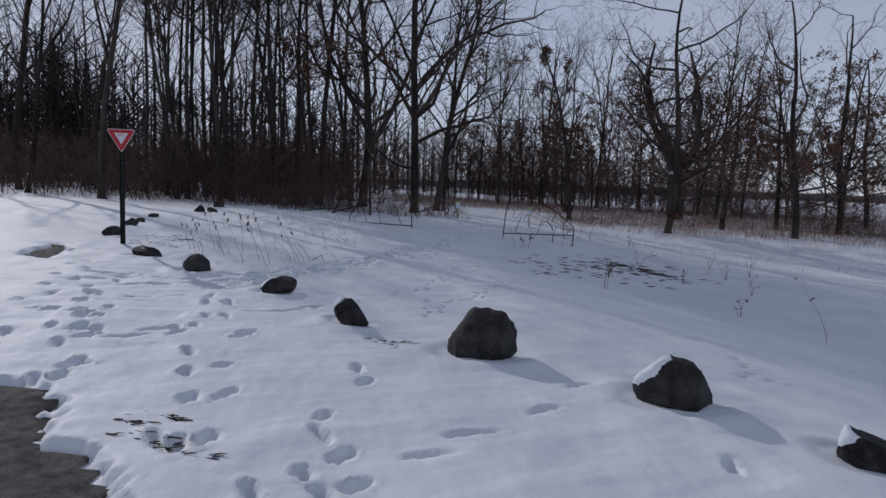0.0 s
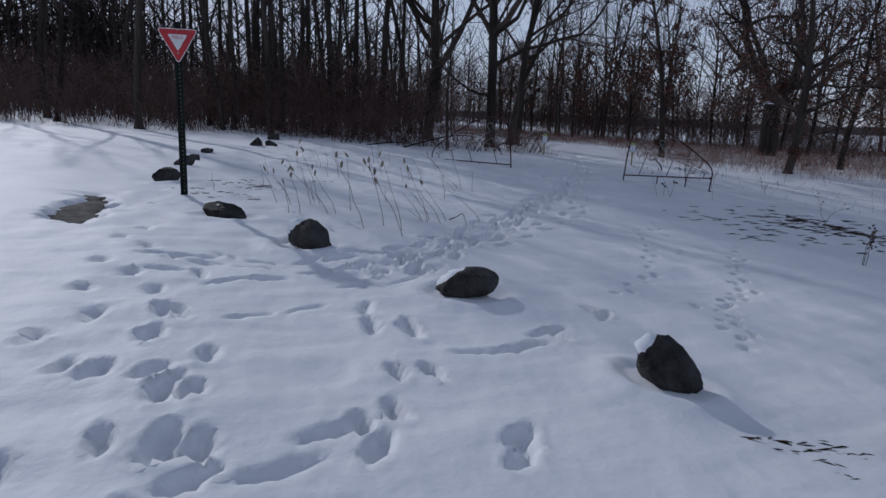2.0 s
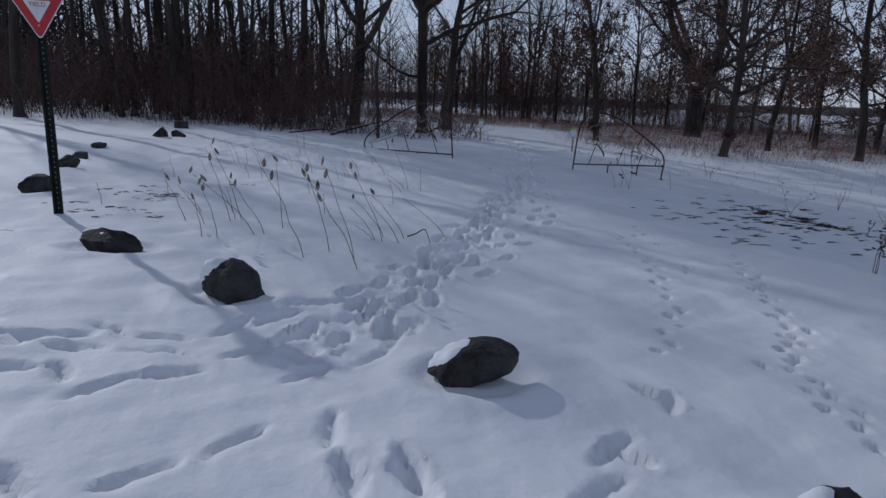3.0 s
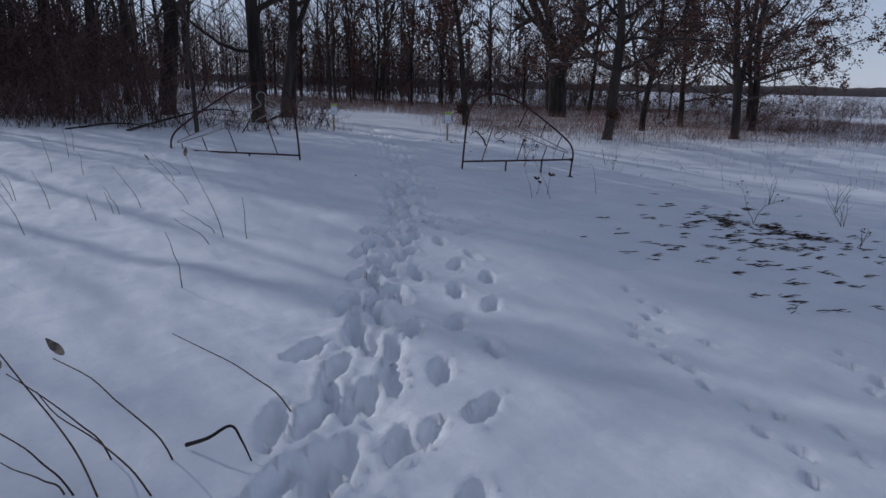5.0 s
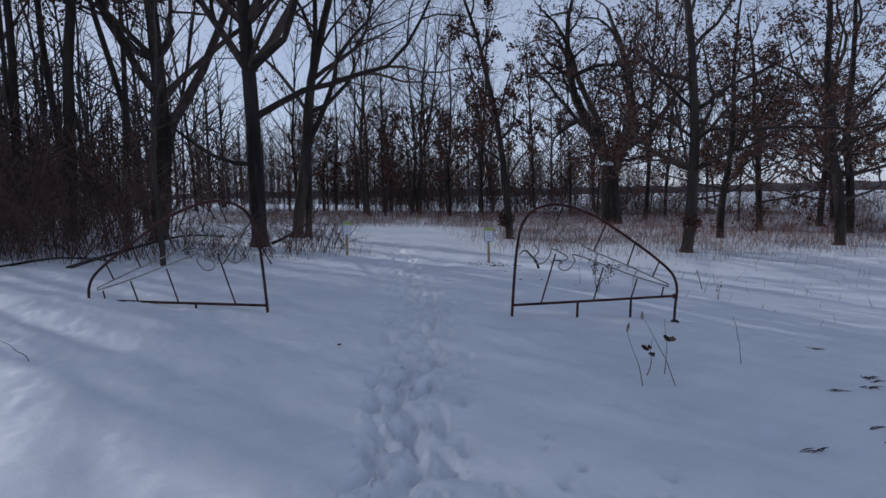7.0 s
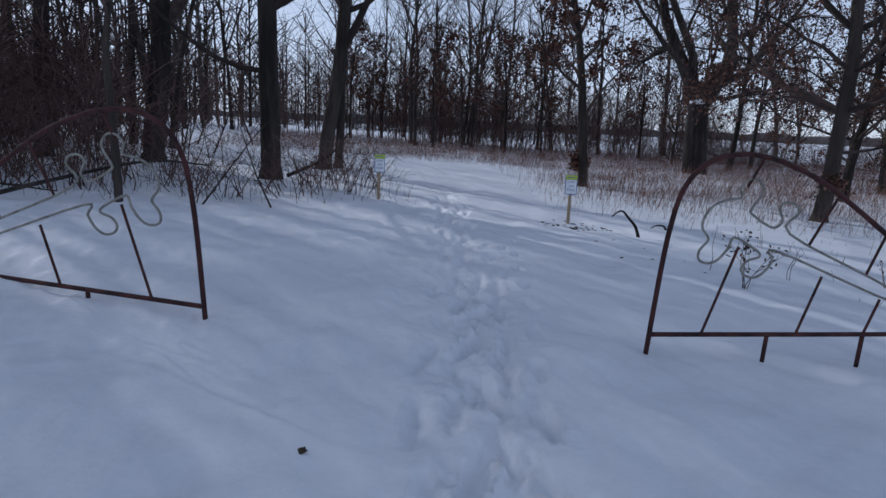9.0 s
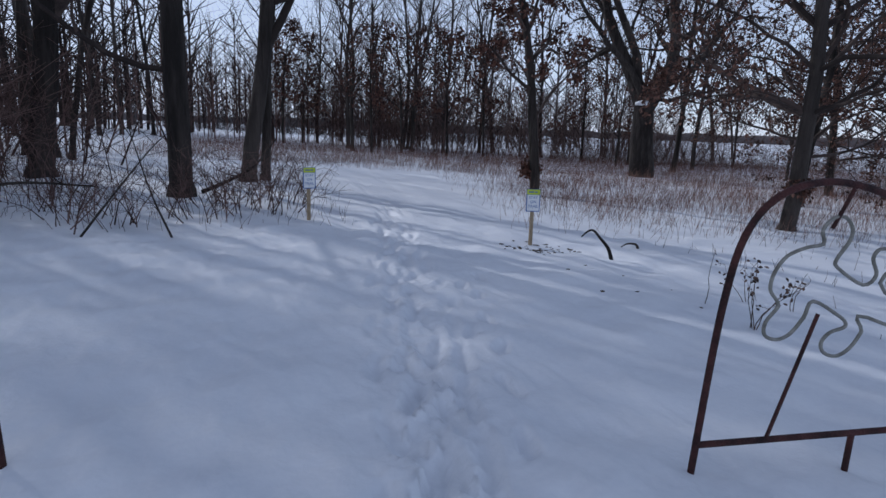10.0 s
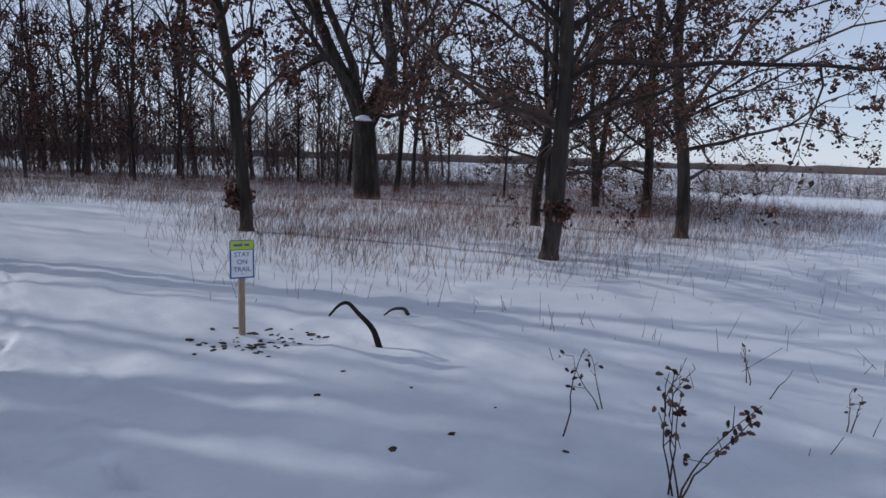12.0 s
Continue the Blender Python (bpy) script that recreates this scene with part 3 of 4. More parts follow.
trail_sign(3.70, 30.11, -8)
trail_sign(0.55, 31.72, 18)


# ---- trees ----
UP = np.array([0, 0, 1.0])


class Kind:
    """How a kind of tree grows; each row is indexed by branch order."""
    def __init__(self, **kw):
        self.steps = (14, 9, 6, 4, 3)
        self.wander = (0.05, 0.16, 0.22, 0.28, 0.3)
        self.up = (0.05, 0.07, 0.05, 0.03, 0.0)
        self.ratio = (0.0, 0.5, 0.5, 0.48, 0.45)
        self.angle = (0, 48, 48, 50, 50)
        self.children = (9, 5, 4, 3, 0)
        self.bare = (0.32, 0.2, 0.15, 0.1, 0)
        self.orders = 4
        self.thin = 0.006
        self.taper = 0.8
        for k in kw:
            if k == "steps": self.steps = kw[k]
            elif k == "wander": self.wander = kw[k]
            elif k == "up": self.up = kw[k]
            elif k == "ratio": self.ratio = kw[k]
            elif k == "angle": self.angle = kw[k]
            elif k == "children": self.children = kw[k]
            elif k == "bare": self.bare = kw[k]
            elif k == "orders": self.orders = kw[k]
            elif k == "thin": self.thin = kw[k]
            elif k == "taper": self.taper = kw[k]


def limb(out, r, k, p, d, length, radius, order, tips):
    """One branch and all that grows from it."""
    n = k.steps[order]
    seg = length / n
    start = radius
    phase = r.uniform(0, 6.28)
    for i in range(n):
        d = unit(d + r.normal(0, k.wander[order], 3) + UP * k.up[order])
        q = p + d * seg
        t = (i + 1) / n
        end = max(k.thin * 0.6, radius * (1 - 0.78 * t) if order else radius * (1 - k.taper * t ** 1.2))
        out[min(order, 4)].append((*p, *q, start, end))
        frac = (i + 0.5) / n
        if order < k.orders and frac > k.bare[order]:
            want = k.children[order] / (n * (1 - k.bare[order]))
            for _ in range(int(want) + (r.uniform() < want % 1)):
                phase += 2.4 + r.normal(0, 0.5)
                a = unit(np.cross(d, UP if abs(d[2]) < 0.9 else np.array([1.0, 0, 0])))
                b = np.cross(d, a)
                sp = radians(k.angle[order + 1] + r.normal(0, 10))
                nd = unit(d * math.cos(sp) + (a * math.cos(phase) + b * math.sin(phase)) * math.sin(sp))
                nl = length * k.ratio[order + 1] * (1.15 - 0.6 * frac) * r.uniform(0.7, 1.2)
                nr = max(k.thin, min(end * 0.75, radius * 0.45 * r.uniform(0.7, 1.1)))
                limb(out, r, k, q, nd, nl, nr, order + 1, tips)
        p, start = q, end
    tips.append((*p, order))


def leaves_mesh(name, at, size, seed, mat):
    """Many small folded leaves at the given places."""
    r = np.random.RandomState(seed)
    n = len(at)
    a = r.normal(0, 1, (n, 3))
    a /= np.linalg.norm(a, axis=1, keepdims=True)
    b = np.cross(a, r.normal(0, 1, (n, 3)))
    b /= np.linalg.norm(b, axis=1, keepdims=True)
    s = size * r.uniform(0.6, 1.3, (n, 1))
    c = np.cross(a, b) * s * 0.25
    at = np.asarray(at)
    v = np.stack([at - a * s * 0.5, at + b * s * 0.34 + c, at + a * s * 0.55, at - b * s * 0.34 + c], 1).reshape(-1, 3)
    return mesh_np(name, v, np.arange(4 * n).reshape(-1, 4), mat, False)


def tree_meshes(seed, kind, height, radius, limbs=(), lean=(0, 0), flare=1.5, leaves=0, leaf_top=0.7, leaf_size=0.12, leaf_mat=None, bark=None, sides=(12, 7, 4, 3, 3), forks=()):
    """The trunk, crown and leaves of one tree, as mesh data about its foot."""
    r = np.random.RandomState(seed)
    out, tips = [[], [], [], [], []], []
    d = unit(np.array([lean[0], lean[1], 1.0]))
    limb(out, r, kind, np.array([0, 0, -0.15]), d, height, radius, 0, tips)
    for h, az, el, length, rad in limbs:
        foot = min(out[0], key=lambda s: abs(s[2] - h))
        p = np.array(foot[:3])
        dd = np.array([math.sin(radians(az)) * math.cos(radians(el)), math.cos(radians(az)) * math.cos(radians(el)), math.sin(radians(el))])
        limb(out, r, kind, p, dd, length, rad, 1, tips)
    trunk = [list(s) for s in out[0]]
    foot = trunk[0]
    root = (*foot[:3], *(np.array(foot[:3]) + (np.array(foot[3:6]) - np.array(foot[:3])) * 0.35), radius * flare, radius * 1.08)
    trunk.append(root)
    sets = [tubes(trunk, sides[0])]
    bark = bark or BARK
    trunk_me = mesh_np("trunk", *joined(sets), bark)
    crown = [tubes(out[o], sides[o]) for o in (1, 2, 3, 4) if out[o]]
    crown_me = mesh_np("crown", *joined(crown), TWIG if bark is BARK else bark) if crown else None
    leaf_me = None
    if leaves:
        low = [t for t in tips if t[3] >= 2 and t[2] < height * leaf_top]
        pick = r.randint(0, len(low), leaves)
        at = np.array([low[q][:3] for q in pick]) + r.normal(0, leaf_size * 0.8, (leaves, 3))
        leaf_me = leaves_mesh("leaves", at, leaf_size, seed + 1, leaf_mat or LEAF)
    return trunk_me, crown_me, leaf_me


def plant(meshes, x, y, label, group="", turn=0.0, size=1.0, sink=0.05, name="tree", category="tree"):
    base = thing(name, label, category, group, at=(x, y, level(x, y) - sink), turn=turn)
    base.scale = (size, size, size)
    for nm, me in zip(("trunk", "crown", "leaves"), meshes):
        if me:
            part(nm, me, base)
    return base


STRAIGHT = Kind(children=(11, 8, 6, 4, 0), orders=4, ratio=(0, 0.46, 0.48, 0.46, 0.45), wander=(0.018, 0.16, 0.22, 0.28, 0.3), taper=0.62)
HERO = Kind(children=(11, 8, 6, 4, 0), orders=4, ratio=(0, 0.46, 0.48, 0.46, 0.45))
OAK = Kind(bare=(0.14, 0.15, 0.12, 0.1, 0), wander=(0.05, 0.2, 0.3, 0.32, 0.35), children=(13, 6, 5, 3, 0), angle=(0, 58, 52, 52, 50), up=(0.05, 0.05, 0.05, 0.02, 0))
SLIM = Kind(children=(13, 4, 3, 2, 0), angle=(0, 42, 45, 48, 50), ratio=(0, 0.36, 0.5, 0.5, 0.45), bare=(0.3, 0.15, 0.1, 0.1, 0), orders=3, steps=(14, 6, 4, 3, 2))
WOODS = Kind(children=(11, 5, 3, 2, 0), angle=(0, 34, 42, 46, 50), ratio=(0, 0.38, 0.5, 0.5, 0.45), bare=(0.34, 0.15, 0.1, 0.1, 0), up=(0.05, 0.12, 0.08, 0.04, 0), orders=3, steps=(12, 6, 4, 3, 2), thin=0.008)

# the tall dark tree beyond the gate, with long low limbs
plant(tree_meshes(101, STRAIGHT, 17, 0.215, limbs=((3.3, 95, 30, 7.0, 0.10), (2.5, -85, 10, 4.8, 0.06), (4.6, 80, 36, 9, 0.14), (5.0, -60, 45, 7, 0.12), (5.6, 100, 42, 9, 0.13), (4.2, 180, 25, 5, 0.07), (5.2, 130, 35, 7, 0.1), (6.2, -100, 40, 7, 0.11))), -1.60, 33.85, "tall dark-barked bare tree with long low limbs beside the trail")
# forked tree behind it
plant(tree_meshes(102, HERO, 15, 0.25, lean=(0.12, 0), limbs=((3.2, 75, 60, 11, 0.16), (3.8, -70, 58, 9, 0.13), (4.2, 90, 38, 8, 0.10), (4.8, -100, 30, 5, 0.09)), leaves=3600, leaf_top=0.55, leaf_size=0.13), -4.5, 36.0, "big forked tree with withered brown leaves on its lower limbs")
plant(tree_meshes(103, HERO, 15, 0.19, lean=(0.14, 0), limbs=((2.6, 70, 55, 8, 0.11), (3.8, 85, 25, 6, 0.08), (4.4, -80, 45, 5, 0.07))), -0.55, 37.2, "leaning grey-barked bare tree behind a thicket")
plant(tree_meshes(104, SLIM, 14, 0.12, lean=(0.02, 0)), -0.15, 37.9, "slender bare tree at the edge of the thicket")
plant(tree_meshes(105, SLIM, 6.5, 0.06, lean=(-0.03, 0)), -3.32, 29.4, "thin bare sapling in front of the thicket")
# broad old oak with a snow-filled scar
plant(tree_meshes(110, Kind(bare=(0.9, 0.2, 0.15, 0.1, 0), taper=0.3, wander=(0.05, 0.17, 0.3, 0.32, 0.35), children=(2, 9, 6, 4, 0), ratio=(0, 0.5, 0.42, 0.45, 0.45), angle=(0, 58, 52, 52, 50), up=(0.05, 0.06, 0.05, 0.02, 0)), 3.9, 0.58, flare=1.3, lean=(0.02, 0), limbs=((2.9, -70, 62, 10, 0.34), (3.0, 65, 55, 11, 0.36), (3.6, 85, 22, 10, 0.20), (3.8, -95, 35, 7, 0.18), (3.7, 95, 40, 9, 0.2), (3.7, -40, 70, 9, 0.24), (3.4, 100, 10, 6, 0.12)), leaves=8000, leaf_top=3.2, leaf_size=0.12, bark=PALE_BARK), 16.5, 47.6, "broad old oak with heavy spreading limbs and brown leaves")
snow_lump = bmesh.new()
bmesh.ops.create_icosphere(snow_lump, subdivisions=3, radius=0.5)
for v in snow_lump.verts:
    v.co = Vector((v.co.x * 0.7, v.co.y * 0.5, max(v.co.z, -0.2) * 0.3)) * (1 + 0.25 * noise.noise(v.co * 3))
lump = new("snow_lump", from_bm("snow_lump", snow_lump, SNOW))
lump.location = (15.95, 47.1, 3.0)
tagged(lump, "lump of snow lodged in the oak's fork", "snow")
# oaks that keep their leaves
OAK_C = tree_meshes(120, OAK, 12.5, 0.175, lean=(0.03, 0), flare=1.45, limbs=((2.4, 80, 25, 4.5, 0.06), (2.9, -80, 30, 4, 0.06), (3.4, 60, 40, 4.5, 0.06), (1.9, 110, 15, 3.2, 0.04), (2.1, -60, 20, 3, 0.04), (2.7, 170, 25, 3.5, 0.05), (3.2, -110, 25, 3.8, 0.05), (3.8, 95, 25, 4.5, 0.06), (4.3, -75, 30, 4.2, 0.06), (4.0, 20, 30, 3.5, 0.05), (0.8, 190, 25, 0.4, 0.01)), leaves=6200, leaf_top=0.68, leaf_size=0.105)
plant(OAK_C, 10.8, 32.75, "leaning oak keeping its withered brown leaves")
OAK_F = tree_meshes(121, Kind(bare=(0.16, 0.15, 0.12, 0.1, 0), wander=(0.05, 0.2, 0.3, 0.32, 0.35), children=(9, 5, 4, 2, 0), angle=(0, 55, 52, 52, 50), up=(0.05, 0.05, 0.05, 0.02, 0)), 12.0, 0.18, limbs=((1.8, 90, 15, 5.5, 0.06), (2.2, 60, 20, 5, 0.06), (2.6, 120, 20, 5, 0.06), (2.2, -70, 25, 4, 0.05), (3.2, 80, 30, 5.5, 0.06), (3.0, 180, 20, 4, 0.05)), leaves=6800, leaf_top=0.8, leaf_size=0.105)
plant(OAK_F, 17.75, 34.0, "dense low-branched oak full of brown leaves")
for x, y, s, t in ((22.5, 38.2, 1.02, 60), (15.4, 37.2, 0.8, 200), (25.0, 42.3, 0.9, 130), (28.5, 45.0, 0.95, 20), (20.4, 41.0, 0.85, 300)):
    plant(OAK_F, x, y, "oak keeping its withered brown leaves at the field's edge", "leafy oaks along the field", turn=t, size=s)
OAK_E = tree_meshes(122, Kind(children=(16, 4, 3, 2, 0), angle=(0, 50, 48, 50, 50), ratio=(0, 0.26, 0.5, 0.5, 0.5), bare=(0.14, 0.1, 0.1, 0.1, 0), orders=3), 10.5, 0.14, lean=(0.04, 0), limbs=((0.75, -10, 15, 0.4, 0.01),), leaves=4300, leaf_top=0.95, leaf_size=0.12, leaf_mat=RED_LEAF)
plant(OAK_E, 6.95, 37.6, "slim young oak with russet leaves in the tall grass")
YOUNG = tree_meshes(123, Kind(children=(15, 4, 3, 2, 0), angle=(0, 46, 46, 50, 50), ratio=(0, 0.3, 0.5, 0.5, 0.5), bare=(0.16, 0.1, 0.1, 0.1, 0), orders=3), 7.5, 0.08, leaves=1900, leaf_top=0.98, leaf_size=0.14, leaf_mat=RED_LEAF)
for x, y, s, t in ((5.9, 59.5, 1.0, 0), (10.6, 60.0, 1.05, 80), (24.2, 47.2, 0.9, 150), (20.0, 56.0, 0.9, 210), (14.0, 63.0, 1.1, 30), (31.5, 60.0, 1.0, 100), (2.6, 72.0, 1.1, 260), (8.2, 62.0, 1.1, 40), (1.0, 66.0, 1.1, 300), (21.0, 62.5, 1.1, 120)):
    plant(YOUNG, x, y, "young oak with russet leaves standing in dry grass", "young russet oaks", turn=t, size=s)

# tall slender trees across the meadow
TALL = [tree_meshes(130 + q, Kind(children=(20, 6, 4, 2, 0), angle=(0, 38, 44, 48, 50), ratio=(0, 0.32, 0.5, 0.5, 0.45), bare=(0.14, 0.15, 0.1, 0.1, 0), up=(0.05, 0.1, 0.08, 0.04, 0), orders=3, steps=(14, 6, 4, 3, 2), thin=0.009), 17 + q, 0.15, lean=(0.02 * q, 0)) for q in range(3)]
rng = np.random.RandomState(77)
for q, (x, y) in enumerate(((5.2, 65.0), (9.2, 79.0), (10.6, 71.6), (10.0, 70.2), (12.1, 66.3), (18.3, 73.2), (0.4, 69.2), (3.9, 75.3), (8.7, 73.6), (9.7, 66.0), (4.9, 60.5), (22.3, 58.5), (21.3, 52.2), (24.8, 55.3), (43.6, 75.0), (19.5, 66.0), (16.2, 70.5), (26.5, 69.0), (13.6, 80.0), (30.0, 76.0), (36.0, 68.0), (22.0, 84.0), (7.0, 86.0))):
    plant(TALL[q % 3], x, y, "tall slender bare tree across the snowy meadow", "slender trees across the meadow", turn=rng.uniform(0, 360), size=rng.uniform(0.7, 1.05))

# the wood beside the road
WOOD_TREES = [tree_meshes(150 + q, WOODS, 17 + q % 3, 0.125 + 0.025 * (q % 2), lean=(0.03 * (q - 2), 0), sides=(8, 4, 3, 3, 3), limbs=((5.5, 60 * q, 62, 8, 0.085),) if q % 2 else ()) for q in range(5)]
EDGE = [(-8.6, 33.8), (-10.8, 32.2), (-12.8, 32.2), (-15.4, 30.2), (-20.5, 33.0), (-11.6, 36.0), (-23.5, 37.0)]
rng = np.random.RandomState(9)
for q in range(54):
    x, y = rng.uniform(-50, -4.5), rng.uniform(34, 76)
    if y < 30 + 0.28 * max(0, abs(x) - 12) or x > -4.5 - (y - 33) * 0.02:
        continue
    across = 0.77 * x + 0.64 * y          # where its shadow falls: the open snow by the boulders stays in the sun
    if -4 < across < 10 and y < 48 and q % 4:
        continue
    EDGE.append((x, y))
for q, (x, y) in enumerate(EDGE):
    plant(WOOD_TREES[int(rng.randint(0, 5))], x, y, "tall bare dark-barked tree in the roadside wood", "trees of the roadside wood", turn=rng.uniform(0, 360), size=rng.uniform(0.8, 1.15) if q < 15 else rng.uniform(0.6, 1.1))


# high-crowned trees added to shade the trail, their tops mostly above the view
SHADE_TREES = [tree_meshes(170 + q, Kind(children=(24, 8, 5, 3, 0), angle=(0, 50, 48, 48, 50), ratio=(0, 0.34, 0.5, 0.5, 0.45), bare=(0.5, 0.12, 0.1, 0.1, 0), up=(0.05, 0.1, 0.06, 0.04, 0), wander=(0.03, 0.16, 0.22, 0.28, 0.3), orders=3, steps=(12, 6, 4, 3, 2), thin=0.012), 18 + q, 0.12, sides=(8, 4, 3, 3, 3)) for q in range(2)]
for q, (x, y) in enumerate(((-14.0, 39.8), (-16.6, 42.6), (-12.4, 37.6), (-18.8, 45.6), (-15.2, 36.6), (-18.0, 40.2), (-12.9, 33.6), (-10.6, 33.4), (-9.2, 36.0), (-13.0, 36.4), (-11.4, 39.6), (-7.6, 38.6), (-15.6, 39.4), (-14.4, 42.6), (-18.6, 42.8), (-10.4, 43.4), (-17.4, 46.0), (-6.6, 42.0), (-12.9, 46.6))):
    plant(SHADE_TREES[q % 2], x, y, "tall slim bare tree added to shade the trail with its high twiggy crown", "trees of the roadside wood", turn=rng.uniform(0, 360), size=rng.uniform(0.85, 1.05))


# ---- thicket and brush ----
def shrub_meshes(seed, stems, height, spread):
    r = np.random.RandomState(seed)
    segs = [[], []]
    for _ in range(stems):
        a, rad = r.uniform(0, 6.28), spread * 0.5 * math.sqrt(r.uniform())
        p = np.array([math.cos(a) * rad, math.sin(a) * rad, -0.05])
        d = unit(np.array([r.normal(0, 0.3), r.normal(0, 0.3), 1.0]))
        h = height * r.uniform(0.5, 1.1)
        n = 6
        rr = r.uniform(0.006, 0.016)
        for i in range(n):
            d = unit(d + r.normal(0, 0.16, 3) - UP * 0.03 * i)
            q = p + d * h / n
            segs[0].append((*p, *q, rr * (1 - i / (n + 1)), rr * (1 - (i + 1) / (n + 1))))
            if i > 0:
                for _ in range(3):
                    e = unit(d * 0.6 + r.normal(0, 0.6, 3))
                    s, t = q, q + e * h * r.uniform(0.1, 0.26)
                    segs[1].append((*s, *t, 0.005, 0.003))
                    u = t + unit(e + r.normal(0, 0.5, 3)) * h * r.uniform(0.06, 0.16)
                    segs[1].append((*t, *u, 0.003, 0.002))
            p = q
    return mesh_np("shrub", *joined([tubes(segs[0], 4), tubes(segs[1], 3)]), BRUSH)


SHRUBS = [shrub_meshes(200 + q, 22, (2.6, 2.1, 3.0, 1.4)[q], (2.6, 2.2, 2.8, 1.6)[q]) for q in range(4)]
rng = np.random.RandomState(14)
spots = []
for q in range(44):
    x = rng.uniform(-26, -3.9)
    y = 30.4 + rng.uniform(0, 7.5) - max(0, -x - 14) * 0.1
    spots.append((x, y))
for q in range(10):
    spots.append((rng.uniform(-10, -3.8), rng.uniform(31, 34)))
for x, y in spots:
    s = rng.uniform(0.6, 1.05)
    b = new("shrub", SHRUBS[int(rng.randint(0, 3))])
    b.matrix_world = pose(x, y, level(x, y), 0, 0, rng.uniform(0, 360)) @ Matrix.Scale(s, 4)
    tagged(b, "leafless tangled brown shrub at the wood's edge", "shrub", "thicket along the wood")
for x, y in ((-2.3, 30.3), (-0.9, 31.4), (-0.2, 32.4), (-1.0, 33.0), (-2.6, 31.2), (-4.0, 30.4), (0.0, 33.6), (-5.6, 30.2), (-7.2, 29.9)):
    s = rng.uniform(0.55, 0.9)
    b = new("shrub", SHRUBS[3])
    b.matrix_world = pose(x, y, level(x, y), 0, 0, rng.uniform(0, 360)) @ Matrix.Scale(s, 4)
    tagged(b, "low bare brush poking through the snow", "shrub", "low brush beside the trail")

# fallen limbs by the thicket
def fallen(pts, rad, label, sprigs=True):
    b = thing("fallen_branch", label, "branch")
    line = smooth_line([(x, y, level(x, y) + h) for x, y, h in pts], 5)
    part("limb", mesh_np("limb", *pipe(line, rad * (1 - 0.7 * np.linspace(0, 1, len(line))), 8, side=(0.2, 0.3, 1)), BARK), b)
    if not sprigs:
        return
    r = np.random.RandomState(int(abs(pts[0][0] * 100)))
    for q in range(3, len(line) - 1, 2):
        d = unit(np.array([r.normal(), r.normal(), abs(r.normal())]))
        part("sprig", mesh_np("sprig", *tubes([(*line[q], *(line[q] + d * r.uniform(0.2, 0.6)), rad * 0.3, 0.003)], 4), BARK), b)


fallen([(-4.9, 28.9, 0.0), (-4.0, 29.3, 0.35), (-3.0, 29.8, 0.55), (-2.2, 30.3, 0.5)], 0.035, "dark fallen branch lying against the thicket")
fallen([(-1.3, 34.3, 0.05), (-0.9, 34.4, 0.25), (-0.35, 34.6, 0.55), (0.1, 34.9, 1.1)], 0.045, "broken branch leaning in the brush")
fallen([(-2.2, 29.5, 0.0), (-1.85, 29.9, 0.55), (-1.55, 30.4, 1.05), (-1.35, 30.8, 1.3)], 0.016, "dead branch propped up in the snow by the tree")
fallen([(-1.25, 29.8, 0.0), (-1.5, 30.1, 0.45), (-1.7, 30.4, 0.95), (-1.85, 30.7, 1.3)], 0.016, "dead branch propped up in the snow by the tree")
fallen([(-6.3, 29.3, 0.0), (-5.2, 29.5, 0.15), (-4.2, 29.6, 0.12)], 0.03, "fallen branch half buried in snow")
fallen([(-2.69, 14.03, 0.02), (-2.6, 13.99, 0.07), (-2.51, 13.96, 0.14), (-2.47, 13.94, 0.08), (-2.43, 13.92, -0.02)], 0.009, "bent dry weed stem broken over in the snow", False)
fallen([(4.67, 29.4, -0.03), (4.62, 29.45, 0.15), (4.5, 29.5, 0.29), (4.42, 29.54, 0.37), (4.34, 29.56, 0.35), (4.24, 29.56, 0.25)], 0.03, "bent dead stick standing out of the snow", False)
fallen([(5.62, 30.25, 0.0), (5.58, 30.28, 0.06), (5.46, 30.32, 0.07), (5.36, 30.34, 0.0)], 0.025, "short curled stick poking out of the snow", False)


# ---- meadow grass ----
def blades(name, at, height, lean, width, seed, mat):
    """Dry grass as slim three-sided spears."""
    r = np.random.RandomState(seed)
    at = np.asarray(at)
    n = len(at)
    clump = np.clip(0.55 + 0.9 * waves(at[:, 0], at[:, 1], 6, 1.4, 3), 0.15, 1.3)[:, None]
    h = height * r.uniform(0.25, 1.1, (n, 1)) * (0.45 + 0.75 * clump)
    d = np.concatenate([r.normal(lean[0], 0.3, (n, 1)), r.normal(lean[1], 0.3, (n, 1)), np.ones((n, 1))], 1)
    mid = at + d * h * 0.55
    tip = mid + (d + np.concatenate([r.normal(lean[0], 0.3, (n, 2)), np.zeros((n, 1))], 1)) * h * 0.5
    bend = np.arange(n) % 6 == 0
    one = np.full((n, 1), width)
    segs = np.concatenate([np.concatenate([at, mid, one, one * 0.6], 1), np.concatenate([mid, tip, one * 0.6, one * 0.3], 1)[bend]])
    return mesh_np(name, *tubes(segs, 3), mat)


